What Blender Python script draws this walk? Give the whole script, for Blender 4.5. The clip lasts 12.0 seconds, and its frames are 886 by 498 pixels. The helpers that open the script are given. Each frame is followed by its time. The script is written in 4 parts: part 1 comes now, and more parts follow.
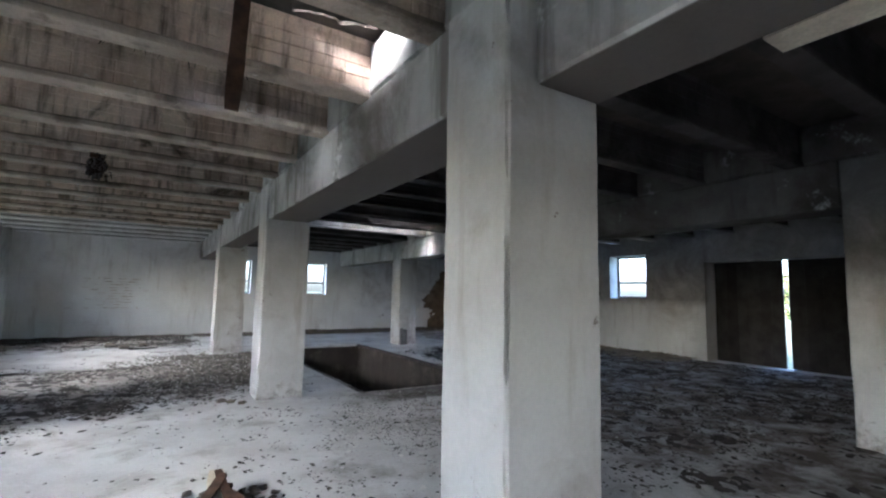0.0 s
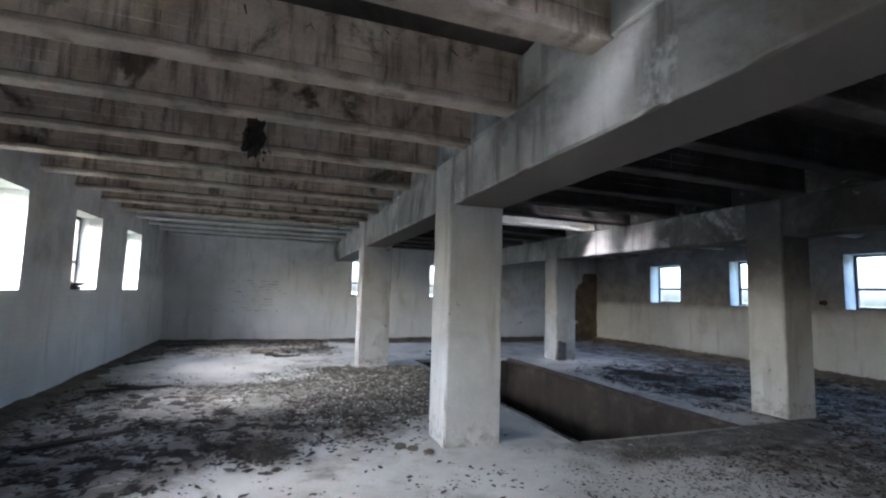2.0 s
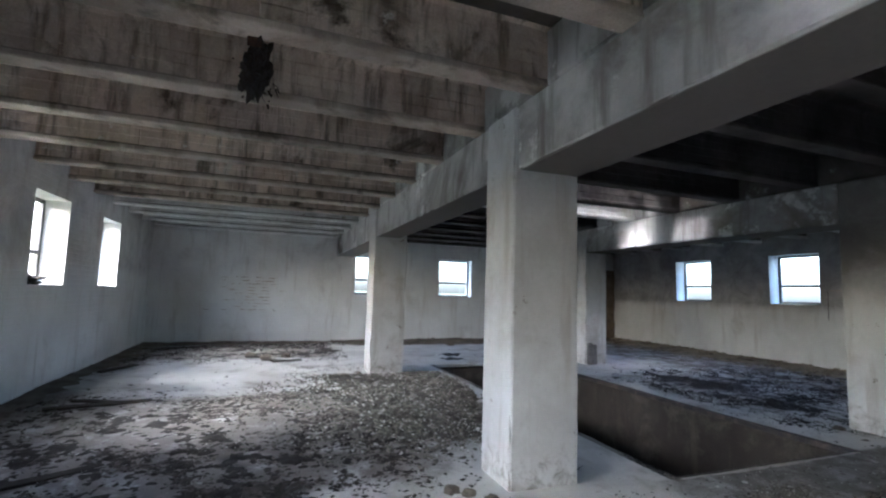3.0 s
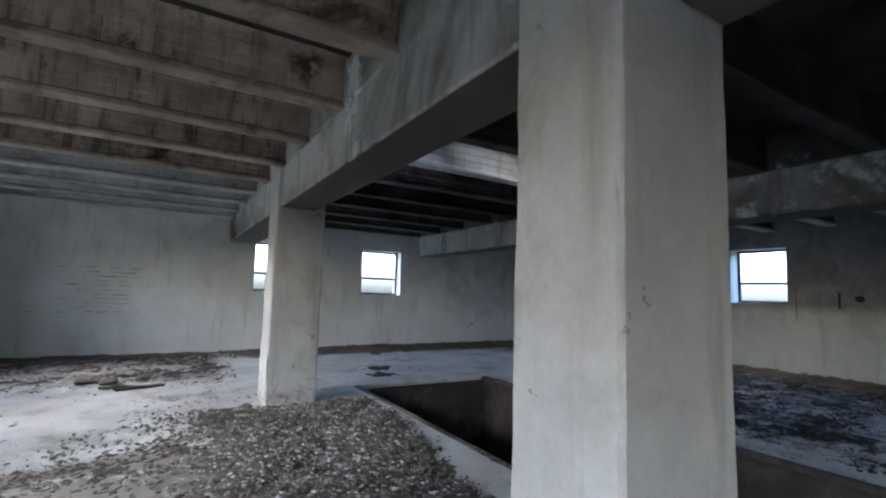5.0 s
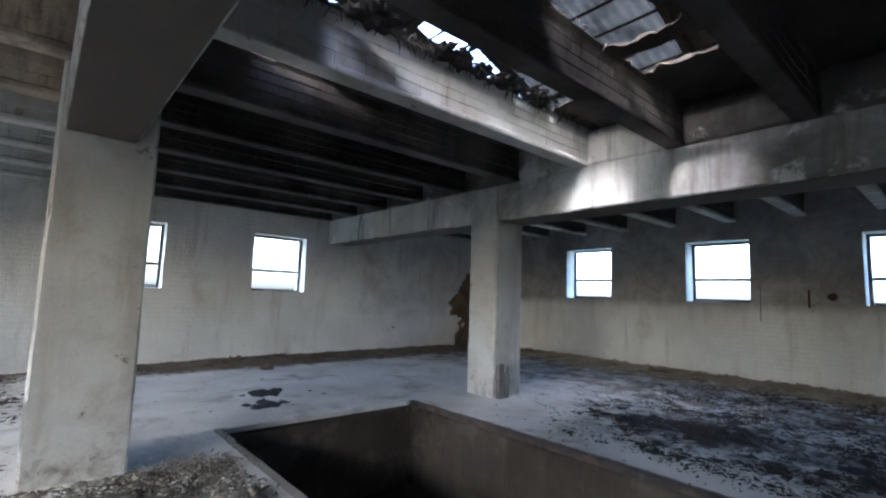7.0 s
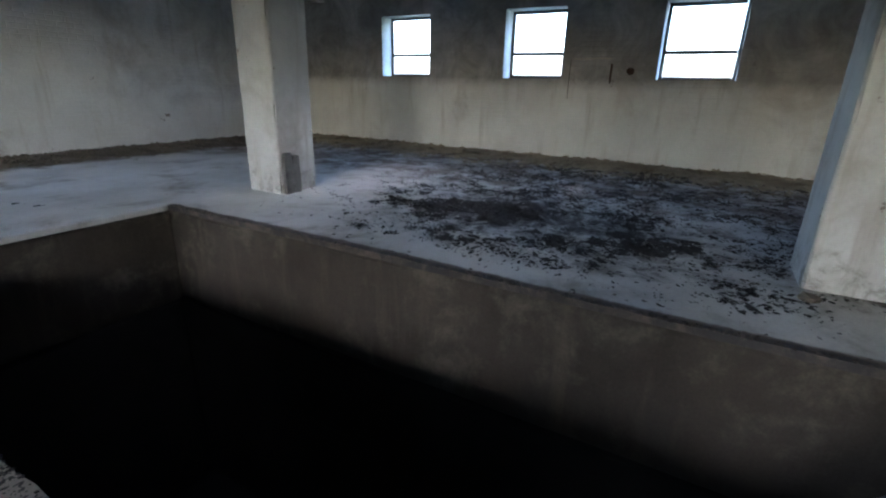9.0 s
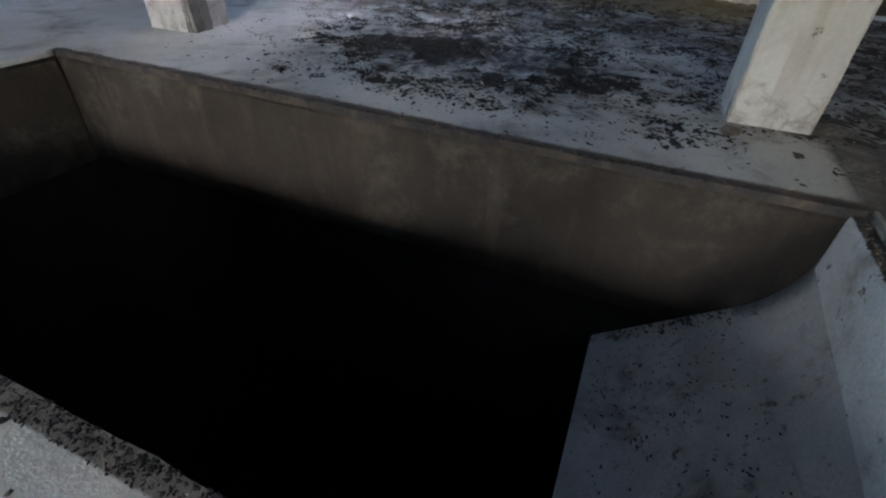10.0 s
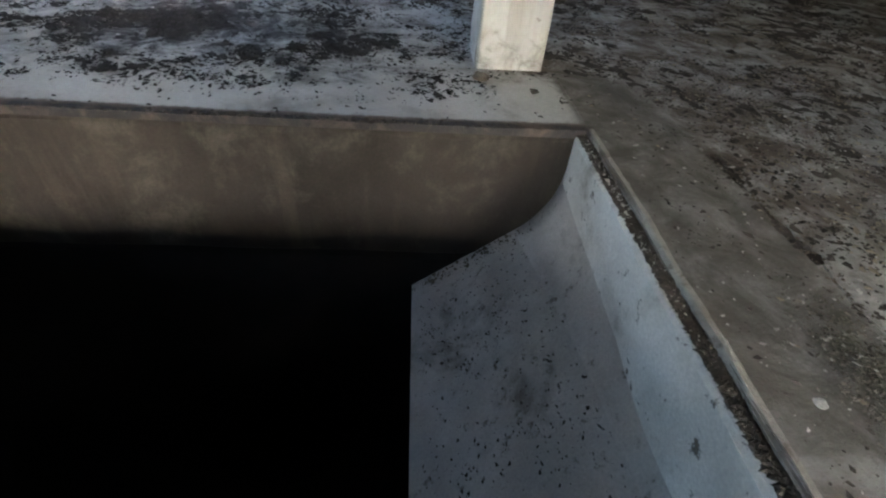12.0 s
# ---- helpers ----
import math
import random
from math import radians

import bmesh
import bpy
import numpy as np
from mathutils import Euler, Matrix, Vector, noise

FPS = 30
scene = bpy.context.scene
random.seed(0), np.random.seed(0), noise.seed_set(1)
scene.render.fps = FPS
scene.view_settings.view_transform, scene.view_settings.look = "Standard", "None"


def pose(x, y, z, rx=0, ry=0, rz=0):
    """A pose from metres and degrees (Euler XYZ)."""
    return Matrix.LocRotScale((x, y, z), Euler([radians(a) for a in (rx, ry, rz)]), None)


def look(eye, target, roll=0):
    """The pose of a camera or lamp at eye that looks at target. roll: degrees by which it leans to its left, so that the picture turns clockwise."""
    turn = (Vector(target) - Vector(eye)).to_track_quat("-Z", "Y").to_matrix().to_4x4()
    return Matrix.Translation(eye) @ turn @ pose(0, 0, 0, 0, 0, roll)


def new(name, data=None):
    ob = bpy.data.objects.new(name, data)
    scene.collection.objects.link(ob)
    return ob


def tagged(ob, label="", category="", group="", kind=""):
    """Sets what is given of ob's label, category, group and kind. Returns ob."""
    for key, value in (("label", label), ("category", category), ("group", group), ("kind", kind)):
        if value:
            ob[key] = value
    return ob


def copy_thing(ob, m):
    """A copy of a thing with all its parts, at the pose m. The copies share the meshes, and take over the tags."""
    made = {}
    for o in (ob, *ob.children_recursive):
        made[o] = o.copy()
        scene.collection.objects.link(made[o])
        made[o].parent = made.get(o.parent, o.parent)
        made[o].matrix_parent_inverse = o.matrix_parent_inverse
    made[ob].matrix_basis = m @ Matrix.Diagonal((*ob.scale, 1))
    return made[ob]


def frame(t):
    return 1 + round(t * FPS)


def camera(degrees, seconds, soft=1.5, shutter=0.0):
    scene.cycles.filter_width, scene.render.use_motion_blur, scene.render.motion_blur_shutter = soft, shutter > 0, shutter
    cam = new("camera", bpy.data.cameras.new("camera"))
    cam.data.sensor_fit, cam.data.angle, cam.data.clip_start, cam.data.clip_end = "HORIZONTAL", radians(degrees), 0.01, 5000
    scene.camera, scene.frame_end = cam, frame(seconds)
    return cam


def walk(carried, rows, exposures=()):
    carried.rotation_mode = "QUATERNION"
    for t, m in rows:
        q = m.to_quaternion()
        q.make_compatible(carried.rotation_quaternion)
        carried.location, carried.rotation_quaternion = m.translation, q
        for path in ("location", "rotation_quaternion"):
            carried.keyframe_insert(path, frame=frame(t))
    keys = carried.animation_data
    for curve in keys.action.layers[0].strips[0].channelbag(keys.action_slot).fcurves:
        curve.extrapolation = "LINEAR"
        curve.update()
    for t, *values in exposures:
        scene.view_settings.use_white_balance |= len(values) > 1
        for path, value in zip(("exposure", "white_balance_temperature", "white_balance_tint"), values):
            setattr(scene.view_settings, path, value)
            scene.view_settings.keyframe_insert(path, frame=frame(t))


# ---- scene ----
cam = camera(87.4, 12.0, soft=2.2)
PATH = [
    (0, (-0.476, -1.364, 1.432), (0.584, 0.321, 1.626), 1.1),
    (0.5, (-0.587, -0.83, 1.456), (0.379, 0.91, 1.653), 1.3),
    (1, (-0.661, -0.363, 1.478), (0.22, 1.422, 1.671), 1.7),
    (1.5, (-0.695, 0.262, 1.483), (0.008, 2.124, 1.679), 1.6),
    (2, (-0.813, 0.817, 1.493), (-0.147, 2.693, 1.685), 1.7),
    (2.5, (-0.888, 1.444, 1.427), (-0.214, 3.317, 1.62), 1.7),
    (2.7, (-0.93, 1.695, 1.432), (-0.251, 3.567, 1.624), 1.7),
    (4.5, (-0.578, 3.769, 1.379), (0.351, 5.529, 1.573), 1.8),
    (5, (-0.326, 4.286, 1.385), (0.693, 5.996, 1.581), 1.8),
    (5.5, (-0.087, 4.785, 1.407), (0.941, 6.49, 1.6), 1.5),
    (6, (0.139, 5.284, 1.405), (1.202, 6.968, 1.601), 1.5),
    (6.2, (0.247, 5.457, 1.385), (1.371, 7.099, 1.584), 1.65),
    (6.5, (0.462, 5.756, 1.346), (1.686, 7.325, 1.55), 1.9),
    (7, (0.799, 6.102, 1.339), (2.101, 7.606, 1.543), 1.9),
    (7.2, (0.956, 6.235, 1.323), (2.334, 7.671, 1.522), 2.3),
    (9, (1.893, 6.318, 1.181), (3.548, 7.231, 0.529), 1.6),
    (9.5, (1.939, 6.308, 1.151), (3.512, 7.036, 0.152), 2.3),
    (10, (1.968, 6.199, 1.157), (3.443, 6.797, -0.054), 2.2),
    (10.5, (1.973, 6.128, 1.147), (3.469, 6.51, -0.123), 2.2),
    (11, (1.97, 6.097, 1.199), (3.483, 6.225, -0.103), 2.5),
    (11.5, (1.969, 6.098, 1.21), (3.489, 6.04, -0.088), 4.3),
    (12, (1.98, 6.087, 1.22), (3.496, 5.937, -0.077), 5.1),
]
walk(cam, [(t, look(eye, target, roll)) for t, eye, target, roll in PATH],
     exposures=[(0, 5.1, 5280, 14), (1.0, 4.86, 5280, 14), (2.0, 5.05, 5230, 14), (2.5, 5.08, 5200, 14), (4.5, 4.92, 5180, 14), (5.5, 4.75, 5150, 14), (6.2, 4.98, 5240, 14),
                (7.0, 5.18, 5310, 13), (7.2, 5.18, 5310, 13), (9.0, 5.08, 5380, 11), (9.5, 4.99, 5520, 11), (10.0, 5.23, 5700, 11), (10.5, 5.5, 5800, 11), (12, 6.05, 6080, 11)])

# ---- daylight: bright overcast sky, a broad soft sun from the west ----
SUN_EL, SUN_AZ = 33.0, 250.0          # degrees; azimuth clockwise from +y
world = bpy.data.worlds.new("sky")
scene.world = world
world.use_nodes = True
wn = world.node_tree
bg = wn.nodes["Background"]
sky = wn.nodes.new("ShaderNodeTexSky")
sky.sky_type = "NISHITA"
sky.sun_disc = False
sky.sun_elevation = radians(SUN_EL)
sky.sun_rotation = radians(SUN_AZ)
sky.dust_density = 5.5
wn.links.new(sky.outputs[0], bg.inputs[0])
bg.inputs[1].default_value = 0.138
sun = new("sun", bpy.data.lights.new("sun", "SUN"))
sun.data.energy, sun.data.angle, sun.data.color = 0.4, radians(36), (1.0, 0.985, 0.965)
sd = Vector((math.sin(radians(SUN_AZ)) * math.cos(radians(SUN_EL)), math.cos(radians(SUN_AZ)) * math.cos(radians(SUN_EL)), math.sin(radians(SUN_EL))))
sun.matrix_world = look(sd * 40, (0, 0, 0))

# ---- plan, in metres ----
WX0, WX1, WY0, WY1 = -3.71, 10.566, -6.2, 15.413     # inner faces of the walls
WALL_T, WALL_H = 0.45, 3.45
ROW_A, ROW_B = (0.80, 1.402), (5.517, 6.066)       # the two rows of columns
BEAM_Z0, BEAM_Z1 = 2.40, 2.915
RIB_H, RIB_STEP, RIB_Y = 0.44, 1.055, 2.67
DECK_Z = BEAM_Z1 + RIB_H
PIT = (2.255, 4.53, 5.025, 10.945)
PIT_Z = -3.4
SILLS = {"west": (1.39, 2.6), "east": (1.415, 2.575), "north": (1.33, 2.46)}   # sill and head of the windows


# ---- materials ----
def mat(name, base, dark, scale=1.5, rough=0.9, stain=None, stain_scale=0.6, stain_lo=0.5, stain_hi=0.65,
        bump=0.25, grain=60.0, streak=None, streak_scale=5.0, streak_lo=0.52, streak_hi=0.72, island=0.0, objvar=0.0, metal=0.0, detail_mix=0.35, chips=None, chip_scale=7.0, chip_lo=0.69, chip_soft=0.035, soil_or_shade=(), courses=0.0):
    """Mottled mineral surface: base to dark by coarse noise, stain patches, fine grain and relief."""
    m = bpy.data.materials.new(name)
    m.use_nodes = True
    nt = m.node_tree
    b = nt.nodes["Principled BSDF"]
    b.inputs["Roughness"].default_value = rough
    b.inputs["Metallic"].default_value = metal
    b.inputs["Specular IOR Level"].default_value = 0.25
    geo = nt.nodes.new("ShaderNodeNewGeometry")

    def noise_node(s, detail=6.0, r=0.6, stretch=None, dist=0.0):
        n = nt.nodes.new("ShaderNodeTexNoise")
        n.inputs["Scale"].default_value = s
        n.inputs["Detail"].default_value = detail
        n.inputs["Roughness"].default_value = r
        n.inputs["Distortion"].default_value = dist
        if stretch:
            mp = nt.nodes.new("ShaderNodeMapping")
            mp.inputs["Scale"].default_value = stretch
            nt.links.new(geo.outputs["Position"], mp.inputs["Vector"])
            nt.links.new(mp.outputs[0], n.inputs["Vector"])
        else:
            nt.links.new(geo.outputs["Position"], n.inputs["Vector"])
        return n

    def ramp(src, lo, hi):
        r = nt.nodes.new("ShaderNodeMapRange")
        r.interpolation_type = "SMOOTHSTEP"
        r.inputs["From Min"].default_value, r.inputs["From Max"].default_value = lo, hi
        nt.links.new(src, r.inputs["Value"])
        return r.outputs[0]

    def mixed(fac, a, c, mode="MIX"):
        mx = nt.nodes.new("ShaderNodeMix")
        mx.data_type, mx.blend_type = "RGBA", mode
        if isinstance(fac, float):
            mx.inputs[0].default_value = fac
        else:
            nt.links.new(fac, mx.inputs[0])
        for sock, v in ((mx.inputs[6], a), (mx.inputs[7], c)):
            if isinstance(v, tuple):
                sock.default_value = (*v, 1)
            else:
                nt.links.new(v, sock)
        return mx.outputs[2]

    coarse = noise_node(scale)
    col = mixed(ramp(coarse.outputs[0], 0.35, 0.68), base, dark)
    if stain:
        st = noise_node(stain_scale, 8.0, 0.65, dist=0.4)
        col = mixed(ramp(st.outputs[0], stain_lo, stain_hi), col, stain)
    if streak:
        sk = noise_node(streak_scale, 4.0, 0.6, stretch=(1.0, 1.0, 0.12))
        col = mixed(ramp(sk.outputs[0], streak_lo, streak_hi), col, streak)
    if chips:
        cn = noise_node(chip_scale, 6.0, 0.7, dist=0.15)
        col = mixed(ramp(cn.outputs[0], chip_lo, chip_lo + chip_soft), col, chips)
    # Per-vertex layers: soil on the floor, elsewhere also shade put into the colour.
    for attribute, soil_colour, soil_scale, patchy in soil_or_shade:
        at = nt.nodes.new("ShaderNodeAttribute")
        at.attribute_name = attribute
        sn = noise_node(soil_scale, 10.0, 0.72, dist=0.5)
        sm = nt.nodes.new("ShaderNodeMath")
        sm.operation = "MULTIPLY_ADD"
        nt.links.new(sn.outputs[0], sm.inputs[0])
        sm.inputs[1].default_value = patchy
        nt.links.new(at.outputs["Fac"], sm.inputs[2])
        col = mixed(ramp(sm.outputs[0], 0.5 * patchy + 0.25, 0.5 * patchy + 0.75), col, soil_colour)
    fine = noise_node(grain, 4.0, 0.7)
    g = nt.nodes.new("ShaderNodeMapRange")
    g.inputs["To Min"].default_value, g.inputs["To Max"].default_value = 1 - detail_mix, 1 + detail_mix
    nt.links.new(fine.outputs[0], g.inputs["Value"])
    vm = nt.nodes.new("ShaderNodeVectorMath")
    vm.operation = "SCALE"
    nt.links.new(col, vm.inputs[0])
    nt.links.new(g.outputs[0], vm.inputs["Scale"])
    col = vm.outputs[0]
    for amount, src in ((island, geo.outputs["Random Per Island"]), (objvar, None)):
        if amount:
            if src is None:
                src = nt.nodes.new("ShaderNodeObjectInfo").outputs["Random"]
            g2 = nt.nodes.new("ShaderNodeMapRange")
            g2.inputs["To Min"].default_value, g2.inputs["To Max"].default_value = 1 - amount, 1 + amount
            nt.links.new(src, g2.inputs["Value"])
            v2 = nt.nodes.new("ShaderNodeVectorMath")
            v2.operation = "SCALE"
            nt.links.new(col, v2.inputs[0])
            nt.links.new(g2.outputs[0], v2.inputs["Scale"])
            col = v2.outputs[0]
    nt.links.new(col, b.inputs["Base Color"])
    if bump:
        mid = noise_node(grain * 0.18, 6.0, 0.65)
        ad = nt.nodes.new("ShaderNodeMath")
        ad.operation = "MULTIPLY_ADD"
        nt.links.new(fine.outputs[0], ad.inputs[0])
        ad.inputs[1].default_value = 0.35
        nt.links.new(mid.outputs[0], ad.inputs[2])
        if courses:
            sx = nt.nodes.new("ShaderNodeSeparateXYZ")
            nt.links.new(geo.outputs["Position"], sx.inputs[0])
            along = nt.nodes.new("ShaderNodeMath")
            nt.links.new(sx.outputs[0], along.inputs[0])
            nt.links.new(sx.outputs[1], along.inputs[1])
            cb = nt.nodes.new("ShaderNodeCombineXYZ")
            nt.links.new(along.outputs[0], cb.inputs[0])
            nt.links.new(sx.outputs[2], cb.inputs[1])
            warp = noise_node(3.0, 3.0, 0.6)
            wv = nt.nodes.new("ShaderNodeVectorMath")
            wv.operation = "MULTIPLY_ADD"
            nt.links.new(warp.outputs[1], wv.inputs[0])
            wv.inputs[1].default_value = (0.03, 0.03, 0.0)
            nt.links.new(cb.outputs[0], wv.inputs[2])
            br = nt.nodes.new("ShaderNodeTexBrick")
            nt.links.new(wv.outputs[0], br.inputs["Vector"])
            for key, value in (("Scale", 1.0), ("Brick Width", 0.25), ("Row Height", 0.078), ("Mortar Size", 0.009), ("Mortar Smooth", 0.9)):
                br.inputs[key].default_value = value
            show = noise_node(0.55, 5.0, 0.6)
            depth = nt.nodes.new("ShaderNodeMath")
            depth.operation = "MULTIPLY"
            nt.links.new(br.outputs["Fac"], depth.inputs[0])
            nt.links.new(ramp(show.outputs[0], 0.38, 0.62), depth.inputs[1])
            ad2 = nt.nodes.new("ShaderNodeMath")
            ad2.operation = "MULTIPLY_ADD"
            nt.links.new(depth.outputs[0], ad2.inputs[0])
            ad2.inputs[1].default_value = -courses
            nt.links.new(ad.outputs[0], ad2.inputs[2])
            ad = ad2
        bp = nt.nodes.new("ShaderNodeBump")
        bp.inputs["Strength"].default_value = bump
        bp.inputs["Distance"].default_value = 0.02
        nt.links.new(ad.outputs[0], bp.inputs["Height"])
        nt.links.new(bp.outputs[0], b.inputs["Normal"])
    return m


# Wall and column colours take a layer of painted shade towards the top.
M_WALL = mat("whitewashed_plaster", (0.8, 0.8, 0.785), (0.69, 0.685, 0.665), 0.9, stain=(0.42, 0.385, 0.35), stain_lo=0.53, stain_hi=0.76, streak=(0.62, 0.6, 0.57), bump=0.34, grain=38, detail_mix=0.14, courses=1.0, chips=(0.24, 0.2, 0.17), chip_scale=4.5, chip_lo=0.68, chip_soft=0.06, soil_or_shade=(("top_shade", (0.2, 0.19, 0.182), 1.6, 0.55),))
M_COL = mat("whitewashed_column", (0.64, 0.64, 0.625), (0.52, 0.515, 0.5), 1.3, stain=(0.37, 0.345, 0.31), stain_scale=1.1, stain_lo=0.5, stain_hi=0.72, streak=(0.46, 0.44, 0.41), bump=0.24, grain=38, detail_mix=0.12, chips=(0.24, 0.205, 0.175), chip_scale=7.0, chip_lo=0.65, chip_soft=0.05, soil_or_shade=(("top_shade", (0.15, 0.142, 0.135), 2.2, 0.55), ("foot_dirt_shade", (0.24, 0.22, 0.19), 9.0, 1.6),))
# Attribute layer darkens the undersides: shade put into the beam colour.
M_BEAM = mat("whitewashed_beam", (0.58, 0.575, 0.555), (0.42, 0.41, 0.395), 1.3, stain=(0.17, 0.15, 0.132), stain_lo=0.47, stain_hi=0.68, streak=(0.24, 0.22, 0.198), bump=0.24, grain=38, detail_mix=0.12, chips=(0.72, 0.72, 0.7), chip_scale=0.8, chip_lo=0.57, chip_soft=0.06, soil_or_shade=(("soffit_shade", (0.14, 0.125, 0.112), 2.4, 0.5),))
# Darker copy of the beam whitewash: shade away from the ceiling hole as colour.
M_DIM_BEAM = mat("dimmed_whitewash", (0.21, 0.198, 0.185), (0.12, 0.112, 0.103), 1.3, stain=(0.07, 0.062, 0.056), stain_lo=0.44, stain_hi=0.64, streak=(0.11, 0.1, 0.09), bump=0.3, grain=38, detail_mix=0.12, chips=(0.6, 0.59, 0.57), chip_scale=1.8, chip_lo=0.59, chip_soft=0.12)
M_RIB = mat("stained_concrete", (0.5, 0.42, 0.35), (0.32, 0.262, 0.212), 2.0, stain=(0.12, 0.094, 0.072), stain_scale=1.1, stain_lo=0.52, stain_hi=0.7, streak=(0.2, 0.165, 0.135), bump=0.4, objvar=0.15, chips=(0.62, 0.57, 0.5), chip_scale=3.0, chip_lo=0.63, chip_soft=0.06)
M_WEB = mat("mould_stained_concrete", (0.7, 0.57, 0.465), (0.44, 0.34, 0.268), 2.2, stain=(0.1, 0.075, 0.056), stain_scale=1.3, stain_lo=0.56, stain_hi=0.66, streak=(0.17, 0.135, 0.105), streak_scale=12.0, streak_lo=0.46, streak_hi=0.74, bump=0.45, objvar=0.15, chips=(0.6, 0.54, 0.46), chip_scale=2.4, chip_lo=0.62, chip_soft=0.06)
# Darker rib concrete for the middle and east bays.
M_DARK_RIB = mat("blackish_rib_concrete", (0.125, 0.113, 0.106), (0.06, 0.054, 0.051), 1.2, stain=(0.035, 0.031, 0.03), stain_scale=0.8, stain_lo=0.48, stain_hi=0.66, streak=(0.06, 0.054, 0.05), bump=0.4, objvar=0.2)
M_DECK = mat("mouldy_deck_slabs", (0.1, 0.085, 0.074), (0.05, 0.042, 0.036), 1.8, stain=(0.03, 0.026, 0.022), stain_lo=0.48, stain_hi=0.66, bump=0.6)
M_FLOOR = mat("dusty_concrete_floor", (0.62, 0.617, 0.60), (0.47, 0.465, 0.45), 0.9, stain=(0.31, 0.296, 0.268), stain_scale=1.4, stain_lo=0.49, stain_hi=0.7, bump=0.5, grain=45, detail_mix=0.22, soil_or_shade=(("soil", (0.2, 0.182, 0.166), 3.0, 1.5), ("brown", (0.14, 0.113, 0.094), 2.6, 1.7), ("apron", (0.125, 0.115, 0.1), 3.4, 0.8), ("soot", (0.05, 0.046, 0.048), 4.2, 1.5)))
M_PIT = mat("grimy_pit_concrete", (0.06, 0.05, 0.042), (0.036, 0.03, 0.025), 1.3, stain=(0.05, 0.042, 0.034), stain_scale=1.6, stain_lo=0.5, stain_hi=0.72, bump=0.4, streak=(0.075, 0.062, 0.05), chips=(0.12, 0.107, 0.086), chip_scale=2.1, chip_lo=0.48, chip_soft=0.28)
# Near-black lower pit walls: the rim's shadow put into the colour.
M_PIT_SHADE = mat("shaded_pit_concrete", (0.03, 0.026, 0.024), (0.018, 0.016, 0.015), 1.3, bump=0.3)
M_LIME = mat("limewashed_pit_edge", (0.87, 0.855, 0.82), (0.73, 0.71, 0.665), 2.4, stain=(0.34, 0.31, 0.26), stain_scale=2.2, stain_lo=0.5, stain_hi=0.72, bump=0.35, chips=(0.18, 0.155, 0.13), chip_scale=9.0, chip_lo=0.6, chip_soft=0.06)
M_CURB = mat("worn_pale_curb", (0.5, 0.48, 0.44), (0.36, 0.34, 0.3), 5.0, stain=(0.17, 0.15, 0.125), stain_scale=6.0, stain_lo=0.5, stain_hi=0.66, bump=0.6, grain=60, detail_mix=0.3)
M_SLAB = mat("grey_chute_slab", (0.63, 0.595, 0.56), (0.48, 0.45, 0.42), 2.6, stain=(0.2, 0.178, 0.155), stain_scale=2.2, stain_lo=0.5, stain_hi=0.72, bump=0.4, grain=70, detail_mix=0.32, chips=(0.2, 0.175, 0.15), chip_scale=11.0, chip_lo=0.57, chip_soft=0.12)
# Attic darkness put into the timber colour, near-black.
M_ATTIC = mat("darkened_roof_timber", (0.055, 0.045, 0.036), (0.03, 0.025, 0.02), 4.0, bump=0.4)
M_DIRT = mat("dry_earth", (0.19, 0.162, 0.132), (0.105, 0.088, 0.07), 3.0, bump=0.9, grain=30)
M_DUST = mat("sandy_dirt", (0.40, 0.355, 0.275), (0.26, 0.226, 0.17), 2.0, stain=(0.14, 0.12, 0.088), stain_scale=1.6, bump=0.9, grain=30)
M_LITTER = mat("dark_litter", (0.092, 0.08, 0.071), (0.046, 0.04, 0.035), 8.0, bump=0.6, grain=90, island=0.55)
M_CHAR = mat("black_litter", (0.045, 0.042, 0.043), (0.025, 0.023, 0.024), 8.0, bump=0.6, grain=90, island=0.5)
M_GRAVEL = mat("grey_rubble_gravel", (0.19, 0.175, 0.152), (0.1, 0.09, 0.077), 9.0, bump=0.5, grain=80, island=0.45)
M_CHIP = mat("pale_plaster_chips", (0.56, 0.55, 0.52), (0.42, 0.41, 0.39), 9.0, bump=0.4, grain=80, island=0.3)
M_WOOD = mat("weathered_wood", (0.06, 0.05, 0.041), (0.034, 0.028, 0.023), 4.0, bump=0.5, grain=70, objvar=0.25)
# Wood colour raised so that the board on the beam looks lit.
M_BOARD = mat("pale_split_wood", (0.66, 0.6, 0.48), (0.5, 0.44, 0.34), 5.0, bump=0.5, grain=70)
M_DOOR = mat("dark_painted_boards", (0.055, 0.05, 0.046), (0.03, 0.027, 0.025), 3.0, bump=0.4, objvar=0.3, rough=0.7)
M_FRAME = mat("grey_window_paint", (0.16, 0.155, 0.15), (0.09, 0.085, 0.08), 5.0, bump=0.3, rough=0.6)
M_RUST = mat("rusted_steel", (0.09, 0.05, 0.032), (0.045, 0.027, 0.02), 10.0, bump=0.5, rough=0.85)
M_NEST = mat("blackened_straw", (0.04, 0.029, 0.024), (0.022, 0.016, 0.013), 9.0, bump=0.9, grain=60)
M_ROOF = mat("roof_slates", (0.07, 0.065, 0.06), (0.04, 0.037, 0.034), 1.5, bump=0.3)
M_GROUND = mat("grassy_ground", (0.10, 0.105, 0.06), (0.06, 0.07, 0.035), 0.5, bump=0.5, grain=20)
M_LEAF = mat("leaves", (0.11, 0.13, 0.03), (0.07, 0.09, 0.02), 4.0, bump=0.0, island=0.4)
# Darkness of the pit bottom and floor holes put into this colour.
M_RECESS = mat("recess_black", (0.012, 0.011, 0.011), (0.008, 0.008, 0.008), 2.0, bump=0.4)
